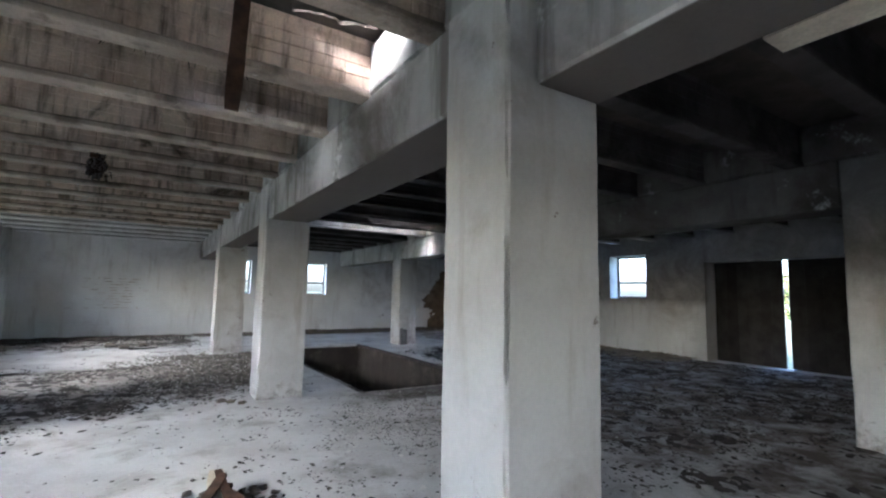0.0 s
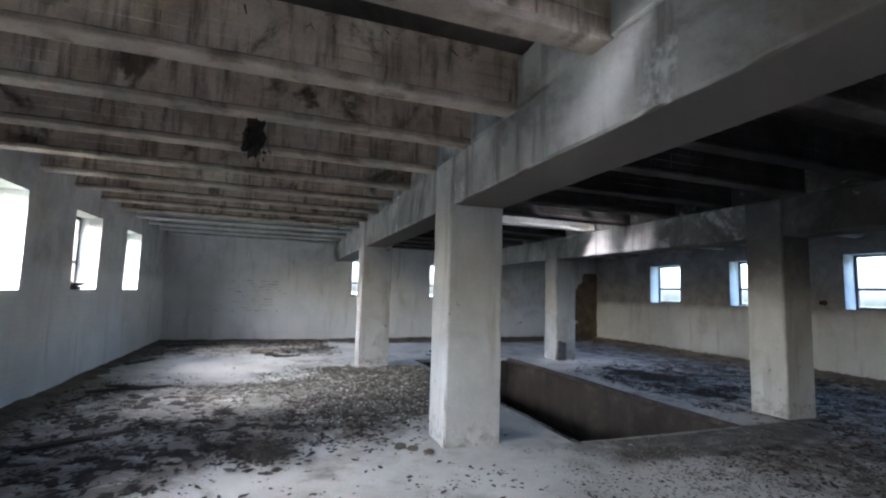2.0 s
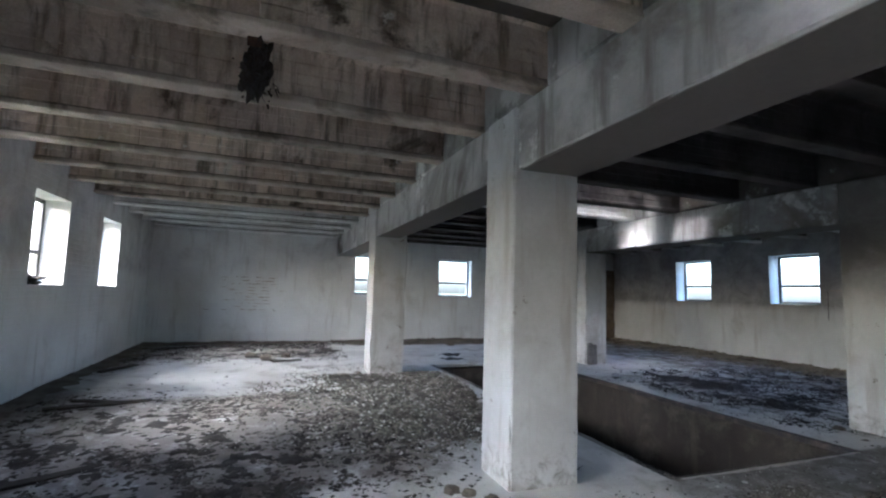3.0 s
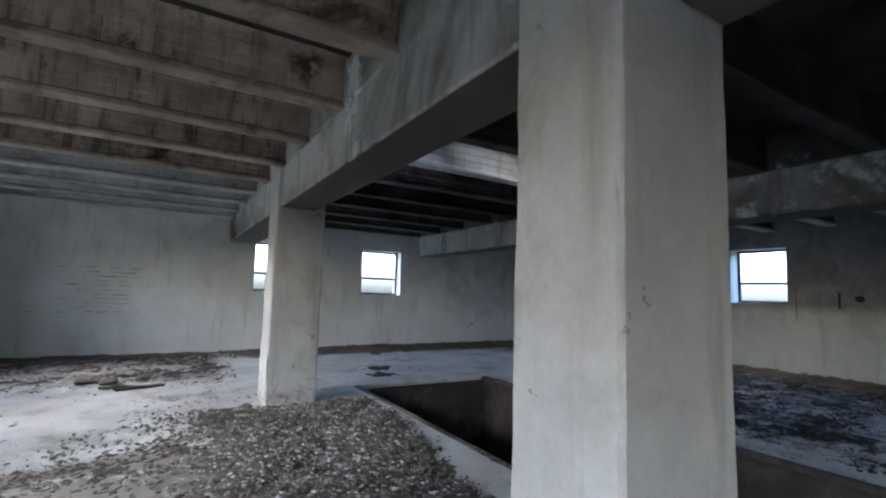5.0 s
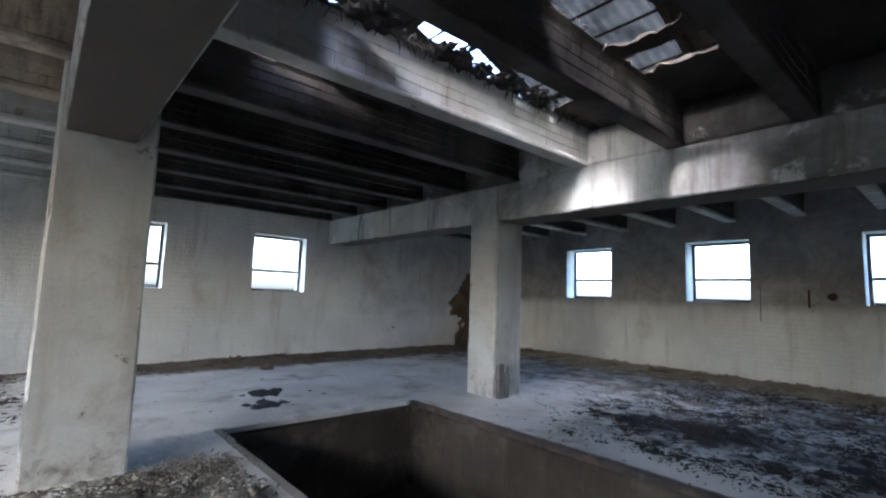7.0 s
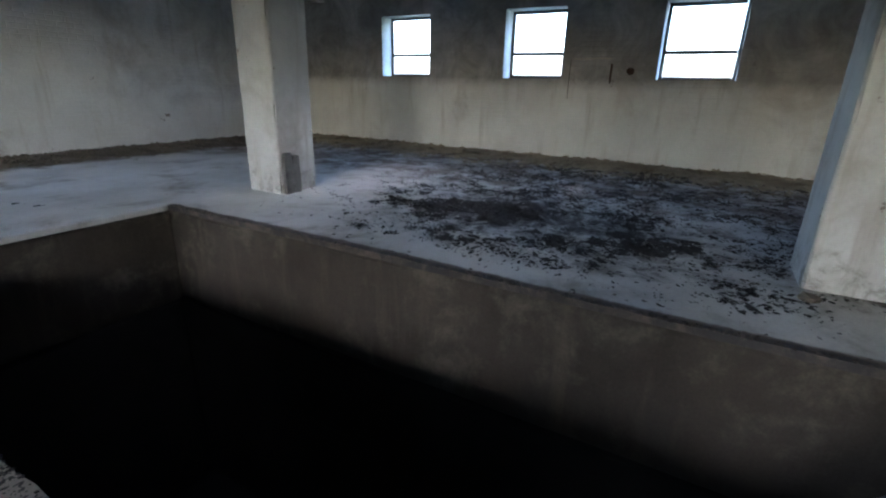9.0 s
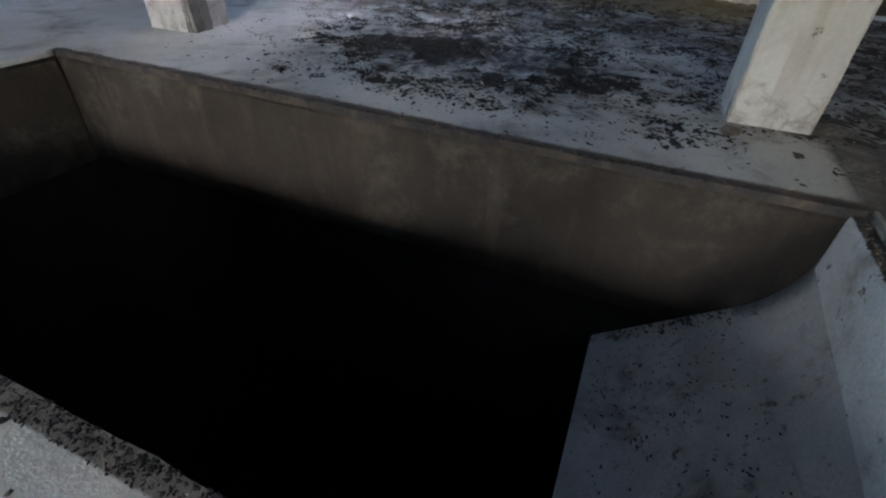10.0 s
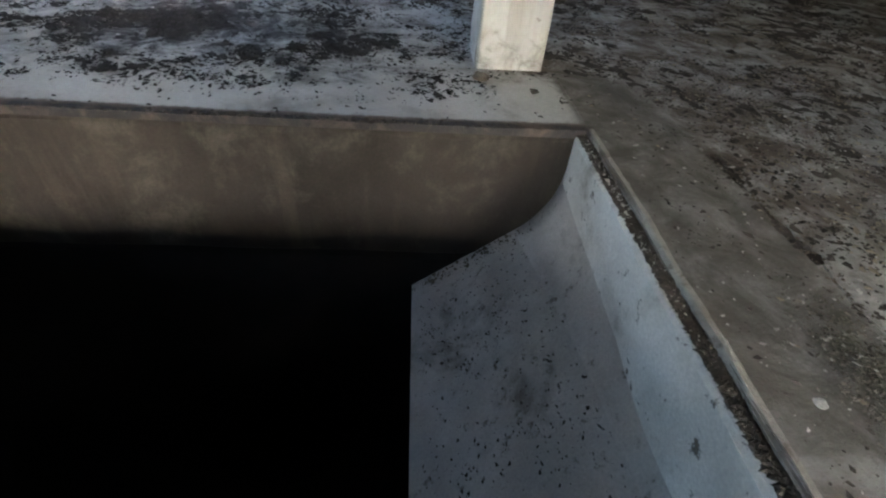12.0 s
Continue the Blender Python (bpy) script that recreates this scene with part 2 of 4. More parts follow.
M_BRICK = mat("bare_brown_masonry", (0.21, 0.165, 0.125), (0.13, 0.1, 0.075), 3.0, bump=1.0, grain=25)

M_GLASS = bpy.data.materials.new("window_glass")
M_GLASS.use_nodes = True
gt = M_GLASS.node_tree
gt.nodes.remove(gt.nodes["Principled BSDF"])
g_tr, g_gl, g_mx = gt.nodes.new("ShaderNodeBsdfTransparent"), gt.nodes.new("ShaderNodeBsdfGlossy"), gt.nodes.new("ShaderNodeMixShader")
g_tr.inputs[0].default_value = (0.93, 0.95, 0.94, 1)
g_gl.inputs["Roughness"].default_value = 0.05
g_mx.inputs[0].default_value = 0.06
gt.links.new(g_tr.outputs[0], g_mx.inputs[1])
gt.links.new(g_gl.outputs[0], g_mx.inputs[2])
gt.links.new(g_mx.outputs[0], gt.nodes["Material Output"].inputs[0])


# ---- mesh helpers ----
def steps(a, b, step, extra=()):
    """Coordinates from a to b about step apart, with the extra ones among them."""
    keys = sorted({round(v, 4) for v in (a, b, *extra) if a - 1e-6 <= v <= b + 1e-6})
    out = [keys[0]]
    for lo, hi in zip(keys, keys[1:]):
        n = max(1, round((hi - lo) / step))
        out += [lo + (hi - lo) * k / n for k in range(1, n + 1)]
    return out


def lattice(xs, ys, zs, hollow=None, warp=None):
    """A solid of cells between the given coordinates, less the cells whose middle is hollow; only its skin is made."""
    nx, ny, nz = len(xs) - 1, len(ys) - 1, len(zs) - 1
    solid = np.ones((nx + 2, ny + 2, nz + 2), bool)
    solid[0], solid[-1], solid[:, 0], solid[:, -1], solid[:, :, 0], solid[:, :, -1] = (False,) * 6
    if hollow:
        for i in range(nx):
            for j in range(ny):
                for k in range(nz):
                    if hollow((xs[i] + xs[i + 1]) / 2, (ys[j] + ys[j + 1]) / 2, (zs[k] + zs[k + 1]) / 2):
                        solid[i + 1, j + 1, k + 1] = False
    verts, faces, index = [], [], {}

    def v(i, j, k):
        if (i, j, k) not in index:
            index[i, j, k] = len(verts)
            p = Vector((xs[i], ys[j], zs[k]))
            verts.append(warp(p) if warp else p)
        return index[i, j, k]

    for i, j, k in np.argwhere(solid):
        i, j, k = int(i), int(j), int(k)
        a, b, c = i - 1, j - 1, k - 1
        if not solid[i - 1, j, k]:
            faces.append((v(a, b, c), v(a, b, c + 1), v(a, b + 1, c + 1), v(a, b + 1, c)))
        if not solid[i + 1, j, k]:
            faces.append((v(a + 1, b, c), v(a + 1, b + 1, c), v(a + 1, b + 1, c + 1), v(a + 1, b, c + 1)))
        if not solid[i, j - 1, k]:
            faces.append((v(a, b, c), v(a + 1, b, c), v(a + 1, b, c + 1), v(a, b, c + 1)))
        if not solid[i, j + 1, k]:
            faces.append((v(a, b + 1, c), v(a, b + 1, c + 1), v(a + 1, b + 1, c + 1), v(a + 1, b + 1, c)))
        if not solid[i, j, k - 1]:
            faces.append((v(a, b, c), v(a, b + 1, c), v(a + 1, b + 1, c), v(a + 1, b, c)))
        if not solid[i, j, k + 1]:
            faces.append((v(a, b, c + 1), v(a + 1, b, c + 1), v(a + 1, b + 1, c + 1), v(a, b + 1, c + 1)))
    return verts, faces


def solid_mesh(name, data, material, parent=None, smooth=False):
    me = bpy.data.meshes.new(name)
    me.from_pydata([tuple(p) for p in data[0]], [], data[1])
    me.materials.append(material)
    if smooth:
        me.polygons.foreach_set("use_smooth", [True] * len(me.polygons))
    me.update()
    ob = new(name, me)
    if parent:
        ob.parent = parent
    return ob


def part(name, bm, material, parent=None, label="", smooth=False):
    bmesh.ops.recalc_face_normals(bm, faces=bm.faces)
    me = bpy.data.meshes.new(name)
    bm.to_mesh(me)
    bm.free()
    me.materials.append(material)
    if smooth:
        me.polygons.foreach_set("use_smooth", [True] * len(me.polygons))
    ob = new(name, me)
    if parent:
        ob.parent = parent
    return tagged(ob, label)


def box(bm, x0, x1, y0, y1, z0, z1, m=None, bevel=0.0):
    ret = bmesh.ops.create_cube(bm, size=1.0)
    for p in ret["verts"]:
        p.co = Vector((x0 + (p.co.x + 0.5) * (x1 - x0), y0 + (p.co.y + 0.5) * (y1 - y0), z0 + (p.co.z + 0.5) * (z1 - z0)))
        if m:
            p.co = m @ p.co
    if bevel:
        es = list({e for p in ret["verts"] for e in p.link_edges})
        bmesh.ops.bevel(bm, geom=es, offset=bevel, segments=1, affect="EDGES")
    return bm


def wobble(p, amp, scale):
    return Vector((noise.noise(p * scale), noise.noise(p * scale + Vector((31, 7, 3))), noise.noise(p * scale + Vector((5, 57, 11))))) * amp


def rough_box(x0, x1, y0, y1, z0, z1, step=0.22, edge=0.02, chip=0.03, amp=0.006):
    """A cast or plastered block: broken, rounded edges and uneven faces."""
    lo, hi = Vector((x0, y0, z0)), Vector((x1, y1, z1))
    mid, half = (lo + hi) / 2, (hi - lo) / 2

    def warp(p):
        q = p.copy()
        at = [abs(abs(p[n] - mid[n]) - half[n]) < 1e-4 for n in range(3)]
        if sum(at) >= 2:
            pull = edge * 0.6 + chip * max(0.0, noise.noise(p * 3.7) - 0.12) * 2.2 + 0.006 * abs(noise.noise(p * 17))
            for n in range(3):
                if at[n]:
                    q[n] -= math.copysign(pull, p[n] - mid[n])
        return q + wobble(p, amp, 1.9) + wobble(p, amp * 0.5, 7.0)

    def axis(a, b):
        return steps(a, b, step, (a + edge * 1.6, b - edge * 1.6))
    return lattice(axis(x0, x1), axis(y0, y1), axis(z0, z1), None, warp)


def lumps(name, spots, material, squash=0.45, parent=None, seed=3):
    """Loose bits as one mesh: squashed, jittered octahedra at (x, y, z, size)."""
    rng = random.Random(seed)
    verts, faces = [], []
    tri = ((0, 2, 4), (2, 1, 4), (1, 3, 4), (3, 0, 4), (2, 0, 5), (1, 2, 5), (3, 1, 5), (0, 3, 5))
    for x, y, z, s in spots:
        a, long = rng.uniform(0, 6.3), rng.uniform(0.8, 2.0)
        ca, sa, n = math.cos(a), math.sin(a), len(verts)
        tilt = rng.uniform(-0.35, 0.35)
        for px, py, pz in ((1, 0, 0), (-1, 0, 0), (0, 1, 0), (0, -1, 0), (0, 0, 1), (0, 0, -1)):
            px, py, pz = (px + rng.uniform(-0.35, 0.35)) * s * long, (py + rng.uniform(-0.35, 0.35)) * s, (pz + rng.uniform(-0.3, 0.3)) * s * squash
            pz += tilt * px * 0.5
            verts.append((x + px * ca - py * sa, y + px * sa + py * ca, z + pz + s * squash * 0.5))
        faces += [(n + i, n + j, n + k) for i, j, k in tri]
    return solid_mesh(name, (verts, faces), material, parent)


def spread(n, box4, dense, size, seed, height=None, power=2.2):
    """n places in a rectangle, thinned out where dense(x, y) is low."""
    rng, out, tries = random.Random(seed), [], 0
    x0, x1, y0, y1 = box4
    while len(out) < n and tries < n * 40:
        tries += 1
        x, y = rng.uniform(x0, x1), rng.uniform(y0, y1)
        if rng.random() < dense(x, y) and not blocked(x, y):
            s = size[0] + (size[1] - size[0]) * rng.random() ** power
            out.append((x, y, (height(x, y) if height else 0.0), s))
    return out


COLUMNS = [(ROW_A, (0.155, 0.66)), (ROW_A, (5.17, 5.658)), (ROW_A, (10.195, 10.68)),
           (ROW_B, (-0.05, 0.45)), (ROW_B, (5.105, 5.613)), (ROW_B, (10.42, 10.945)),
           (ROW_A, (-5.0, -4.5)), (ROW_B, (-5.1, -4.6))]


def blocked(x, y, pad=0.03):
    pad = min(pad, 0.03)
    if PIT[0] - pad < x < PIT[1] + pad and PIT[2] - pad - 0.02 < y < PIT[3] + pad:
        return True
    return any(xr[0] - pad < x < xr[1] + pad and yr[0] - pad < y < yr[1] + pad for xr, yr in COLUMNS)


def fbm(x, y, s, off=0.0):
    return noise.fractal(Vector((x * s + off, y * s - off, off * 0.37)), 0.6, 2.1, 4)


def clump(x, y, s, off, lo, hi):
    return min(1.0, max(0.0, (fbm(x, y, s, off) - lo) / (hi - lo)))


# ---- walls, with their openings going through ----
# The last three west openings are unseen, added to bring in light.
WEST_WIN = [(6.6, 7.75), (9.2, 10.28), (11.75, 12.75), (3.1, 3.7), (0.8, 1.6), (-3.8, -2.7)]
EAST_WIN = [(11.533, 12.711), (8.81, 9.92), (6.124, 7.249)]
NORTH_WIN = [(1.37, 2.42), (3.945, 5.02)]
# Unseen opening, added for light from the south.
SOUTH_ADDED_WIN = [(-2.6, -1.4)]
DOOR = (1.15, 4.6, -0.02, 2.3)


def wall_warp(p):
    return p + wobble(p, 0.012, 0.8) + wobble(p, 0.004, 4.0)


def stained(ob, attribute, amount):
    """Stores how strongly a stain or painted shade shows at each point of the mesh."""
    values = ob.data.attributes.new(attribute, "FLOAT", "POINT")
    for v in ob.data.vertices:
        values.data[v.index].value = amount(*v.co)
    return ob


def fade(v, lo, hi):
    t = min(1.0, max(0.0, (v - lo) / (hi - lo)))
    return t * t * (3 - 2 * t)


def edges_of(wins):
    return [v for w in wins for v in w]


def long_wall(name, x0, x1, wins, door, label):
    sill, head = SILLS[name[5:]]
    ys = steps(WY0 - WALL_T, WY1 + WALL_T, 0.4, edges_of(wins) + ([door[0], door[1]] if door else []))
    zs = steps(-0.3, WALL_H, 0.4, (sill, head, 0.0) + ((door[3],) if door else ()))

    def hollow(x, y, z):
        if sill < z < head and any(a < y < b for a, b in wins):
            return True
        return bool(door) and door[0] < y < door[1] and -0.01 < z < door[3]
    return tagged(solid_mesh(name, lattice([x0, x1], ys, zs, hollow, wall_warp), M_WALL), label, "wall", kind="structure")


# Dim upper parts of the walls are painted in, vertex by vertex.
stained(long_wall("wall_west", WX0 - WALL_T, WX0, WEST_WIN, None, "whitewashed rough plaster wall with deep window openings"), "top_shade", lambda x, y, z: 0.42 * fade(z, 1.0, 1.8))
stained(long_wall("wall_east", WX1, WX1 + WALL_T, EAST_WIN, DOOR, "whitewashed plaster wall, shade of its upper half put into the colour"), "top_shade", lambda x, y, z: 0.55 * fade(z, 0.95, 1.4) if x < WX1 + 0.1 else 0.0)


def cross_wall(name, y0, y1, wins, label):
    xs = steps(WX0 + 0.003, WX1 - 0.003, 0.4, edges_of(wins))
    sill, head = SILLS["north"]
    zs = steps(-0.3, WALL_H, 0.4, (sill, head))
    return tagged(solid_mesh(name, lattice(xs, [y0, y1], zs, lambda x, y, z: sill < z < head and any(a < x < b for a, b in wins), wall_warp), M_WALL), label, "wall", kind="structure")


stained(cross_wall("wall_north", WY1, WY1 + WALL_T, NORTH_WIN, "whitewashed end wall with worn brick relief and shade put into its colour"), "top_shade",
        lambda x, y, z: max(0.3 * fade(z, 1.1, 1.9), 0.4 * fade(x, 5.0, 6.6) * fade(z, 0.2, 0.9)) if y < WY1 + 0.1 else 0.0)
cross_wall("wall_south", WY0 - WALL_T, WY0, SOUTH_ADDED_WIN, "unseen whitewashed end wall with a window added for light")

# ---- floor with the pit opening through it ----
def floor_z(x, y):
    return 0.012 * noise.noise(Vector((x * 0.9, y * 0.9, 0)))


CRACKS = [(3.97, 4.31, 4.30, 4.37), (3.36, 3.64, 4.30, 4.375), (3.64, 3.97, 4.342, 4.356), (2.8, 3.36, 4.34, 4.354)]


def floor_hole(x, y, z):
    return (PIT[0] < x < PIT[1] and PIT[2] < y < PIT[3]) or any(a < x < b and c < y < d for a, b, c, d in CRACKS)


def floor_warp(p):
    if p.z < -0.03:
        return p
    near = max(0.0, 1 - min(abs(p.x - PIT[0]), abs(p.x - PIT[1]), abs(p.y - PIT[2]), abs(p.y - PIT[3])) / 0.1)
    q = p + Vector((0, 0, floor_z(p.x, p.y)))
    if 4.25 < p.y < 4.42 and p.x > 2.0:
        q.y += 0.03 * noise.noise(Vector((p.x * 4.0, 0, 8))) + 0.012 * noise.noise(Vector((p.x * 13.0, p.y * 20, 2)))
    if near > 0.9:
        q += Vector((noise.noise(p * 4), noise.noise(p * 4 + Vector((9, 9, 9))), 0)) * 0.02
    return q


fx = steps(WX0 - 0.1, WX1 + 0.1, 0.12, PIT[:2] + (2.17, 2.2, 4.57, 4.64) + tuple(v for c in CRACKS for v in c[:2]) + tuple(2.8 + 0.04 * k for k in range(40)))
fy = steps(WY0 - 0.1, WY1 + 0.1, 0.12, PIT[2:] + tuple(v for c in CRACKS for v in c[2:]))
floor = tagged(solid_mesh("floor", lattice(fx, fy, [-0.05, 0.0], floor_hole, floor_warp), M_FLOOR),
       "dusty grey concrete floor strewn with litter", "floor", kind="structure")


# ---- the pit ----
def pit_box(name, dims, material, label, cat="pit wall"):
    return tagged(solid_mesh(name, rough_box(*dims, step=0.35, edge=0.02, chip=0.04, amp=0.012), material), label, cat, kind="structure")


px0, px1, py0, py1 = PIT
# Walls are split at the shadow line; lower halves carry the shade.
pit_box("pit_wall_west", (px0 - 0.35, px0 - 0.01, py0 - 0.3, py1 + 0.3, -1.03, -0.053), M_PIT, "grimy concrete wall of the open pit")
pit_box("pit_wall_low_west", (px0 - 0.35, px0 - 0.01, py0 - 0.3, py1 + 0.3, PIT_Z, -1.034), M_PIT_SHADE, "lower wall of the open pit, shade put into its near-black colour")
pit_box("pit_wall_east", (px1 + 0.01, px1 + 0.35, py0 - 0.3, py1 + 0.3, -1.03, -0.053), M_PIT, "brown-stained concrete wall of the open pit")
pit_box("pit_wall_low_east", (px1 + 0.01, px1 + 0.35, py0 - 0.3, py1 + 0.3, PIT_Z, -1.034), M_PIT_SHADE, "lower wall of the open pit, shade put into its near-black colour")
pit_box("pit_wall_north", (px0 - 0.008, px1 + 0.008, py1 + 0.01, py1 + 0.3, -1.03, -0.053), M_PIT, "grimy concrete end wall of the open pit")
pit_box("pit_wall_low_north", (px0 - 0.008, px1 + 0.008, py1 + 0.01, py1 + 0.3, PIT_Z, -1.034), M_PIT_SHADE, "lower wall of the open pit, shade put into its near-black colour")
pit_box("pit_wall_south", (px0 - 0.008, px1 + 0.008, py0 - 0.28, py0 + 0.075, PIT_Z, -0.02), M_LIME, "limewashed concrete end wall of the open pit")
pit_box("pit_floor", (px0 - 0.3, px1 + 0.3, py0 - 0.3, py1 + 0.3, PIT_Z - 0.2, PIT_Z), M_RECESS, "near-black pit bottom, darkness put into its colour", "pit floor")
bm = bmesh.new()
slab = [(-0.545, 5.06), (-1.345, 6.05), (-1.47, 6.05), (-0.68, 5.06)]
left = [bm.verts.new((px0 - 0.01, y, z)) for z, y in slab]
right = [bm.verts.new((px1 + 0.01, y, z)) for z, y in slab]
bm.faces.new(left), bm.faces.new(right)
for n in range(4):
    bm.faces.new((left[n], left[(n + 1) % 4], right[(n + 1) % 4], right[n]))
fil = []
for k in range(9):
    a = k / 8
    w0, w1, w2 = (1 - a) ** 2, 2 * a * (1 - a), a * a
    fil.append((w0 * 5.092 + w1 * 5.1 + w2 * 5.3, w0 * -0.33 + w1 * -0.55 + w2 * -0.736))
fil += [(5.25, -0.85), (5.07, -0.7)]
fb, rings = bmesh.new(), []
for x in steps(px0 + 0.002, px1 - 0.002, 0.15):
    wide = 0.45 + 0.75 * max(0.0, min(1.0, (x - 3.2) / 1.3)) + 0.1 * noise.noise(Vector((x * 2, 0, 5)))
    rings.append([fb.verts.new((x, 5.085 + (y - 5.085) * wide, -0.56 + (z + 0.56) * wide if k < 9 else z)) for k, (y, z) in enumerate(fil)])
for a, b in zip(rings, rings[1:]):
    for i in range(len(fil)):
        j = (i + 1) % len(fil)
        fb.faces.new((a[i], a[j], b[j], b[i]))
fb.faces.new(rings[0]), fb.faces.new(rings[-1])
tagged(part("chute_fillet", fb, M_SLAB, smooth=True), "rounded mortar fillet between chute slab and pit wall", "fillet", kind="structure")
tagged(part("chute_slab", bm, M_SLAB), "sloping grey concrete chute slab inside the pit", "slab", kind="structure")

def apron_warp(p):
    q = p + Vector((0, 0, floor_z(p.x, p.y) if p.z > 0 else 0))
    if p.y < 4.42:
        q.y += 0.02 + 0.03 * noise.noise(Vector((p.x * 4.0, 0, 8))) + 0.015 * noise.noise(Vector((p.x * 15.0, 0, 3)))
    if p.x < 1.6 or p.x > 5.3:
        q.x += 0.25 * noise.noise(Vector((0, p.y * 5.0, 6)))
    return q


apron = tagged(solid_mesh("pit_apron", lattice(steps(1.5, 5.4, 0.06), steps(4.375, 5.015, 0.1), [-0.03, 0.006], None, apron_warp), M_FLOOR),
               "worn grey-brown concrete apron along the pit end", "apron", kind="structure")

tagged(solid_mesh("curb_strip", rough_box(px0 - 0.02, px1 + 0.03, 4.968, 5.022, -0.04, 0.008, 0.05, 0.01, 0.05, 0.009), M_CURB), "narrow worn concrete curb along the pit groove", "curb", kind="structure")

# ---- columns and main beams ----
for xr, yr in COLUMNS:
    shaded_top = xr == ROW_B
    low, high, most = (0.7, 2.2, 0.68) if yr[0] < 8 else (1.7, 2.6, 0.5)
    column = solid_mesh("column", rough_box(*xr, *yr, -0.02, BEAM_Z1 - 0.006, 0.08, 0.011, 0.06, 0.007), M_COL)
    # Dirty foot, darkened further and higher to put shade into the colour.
    stained(column, "foot_dirt_shade", lambda x, y, z: 0.42 * (1 - fade(z, 0.05, 0.55)))
    # Row B: shade towards the column top put into the colour.
    if shaded_top:
        stained(column, "top_shade", lambda x, y, z: most * fade(z, low, high))
    tagged(column, "square whitewashed concrete column" + (", shade towards its top put into its colour" if shaded_top else " with chipped corners"), "column", "columns")


def beam(xr, y0, y1):
    far = xr[1] - (0.13 if xr == ROW_A and 5 < y0 < 10 else 0.012)
    near = xr[0] + (0.006 if xr == ROW_B else 0.16 if y0 < 0 else 0.032)
    ob = solid_mesh("beam", rough_box(near, far, y0, y1, BEAM_Z0, BEAM_Z1, 0.14, 0.012, 0.02, 0.006), M_DIM_BEAM if xr == ROW_B and y0 < 3 else M_BEAM)
    # Underside vertices carry shade as a darker tone.
    stained(ob, "soffit_shade", lambda x, y, z: 0.8 if z < BEAM_Z0 + 0.016 and near + 0.01 < x < far - 0.01 else 0.0)
    return tagged(ob, "whitewashed concrete main beam with stains between two columns", "beam", "main beams")


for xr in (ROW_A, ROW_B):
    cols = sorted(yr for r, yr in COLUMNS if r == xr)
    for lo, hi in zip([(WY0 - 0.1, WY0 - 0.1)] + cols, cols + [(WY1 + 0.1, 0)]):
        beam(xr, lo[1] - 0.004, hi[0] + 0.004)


# ---- ceiling ribs, resting on the beams ----
def rib_mesh(x0, x1, half):
    """A precast rib along x from half of its cross-section, worn and uneven."""
    prof = [(y, z) for y, z in half] + [(-y, z) for y, z in reversed(half)]
    bm = bmesh.new()
    rings = []
    rng = random.Random(int(x0 * 100))
    joints, at = [], x0 + 0.2
    while half is WEB and at < x1 - 0.15:
        joints.append((at, rng.random() < 0.5))
        at += rng.choice((0.14, 0.24, 0.26, 0.3))
    cuts = {round(x + d, 4): (low if d == 0 else None) for x, low in joints for d in (-0.008, 0.0, 0.008)}
    for x in sorted({*steps(x0, x1, 0.22), *cuts}):
        ring = []
        low = cuts.get(x)
        for y, z in prof:
            p = Vector((x, y, z))
            d = wobble(p, 0.007, 2.3) + wobble(p, 0.004, 9.0)
            if low is not None and (z < 0.245 if low else 0.245 < z < 0.39):
                d.y -= math.copysign(0.006, y)
            if 0 < z < 0.06:
                d.z += 0.012 * max(0, noise.noise(Vector((x * 2.9, y * 10, x0))))
            ring.append(bm.verts.new(p + Vector((0, d.y, d.z if 0 < z < RIB_H else 0))))
        rings.append(ring)
    n = len(prof)
    for a, b in zip(rings, rings[1:]):
        for i in range(n):
            bm.faces.new((a[i], a[(i + 1) % n], b[(i + 1) % n], b[i]))
    bm.faces.new(rings[0]), bm.faces.new(rings[-1])
    return bm


FOOT = [(0.085, 0.0), (0.092, 0.012), (0.092, 0.04), (0.064, 0.062)]
WEB = [(0.06, 0.05), (0.058, 0.15), (0.048, 0.154), (0.058, 0.16), (0.060, 0.24), (0.050, 0.244), (0.060, 0.25), (0.064, 0.33), (0.054, 0.334), (0.064, 0.34), (0.075, RIB_H - 0.03), (0.10, RIB_H)]


def ceiling_rib(x0, x1, material, label, foot=None):
    root = tagged(new("ceiling_rib"), label, "ceiling rib", "ceiling ribs")
    part("web", rib_mesh(x0, x1, WEB), M_WEB if material is M_RIB else material, root)
    part("foot", rib_mesh(x0, x1, FOOT), foot or material, root)
    return root


BAYS = [(WX0 - 0.08, ROW_A[0] + 0.27), (ROW_A[1] - 0.27, ROW_B[0] + 0.25), (ROW_B[1] - 0.25, WX1 + 0.08)]
RIB_YS = [RIB_Y + 0.09 + RIB_STEP * k for k in range(-8, 13)]


def rib_at(y):
    return y + 0.015 * math.sin(y * 7) + (0.14 if 2.5 < y < 4 else 0.22 if y < 2.5 else 0)


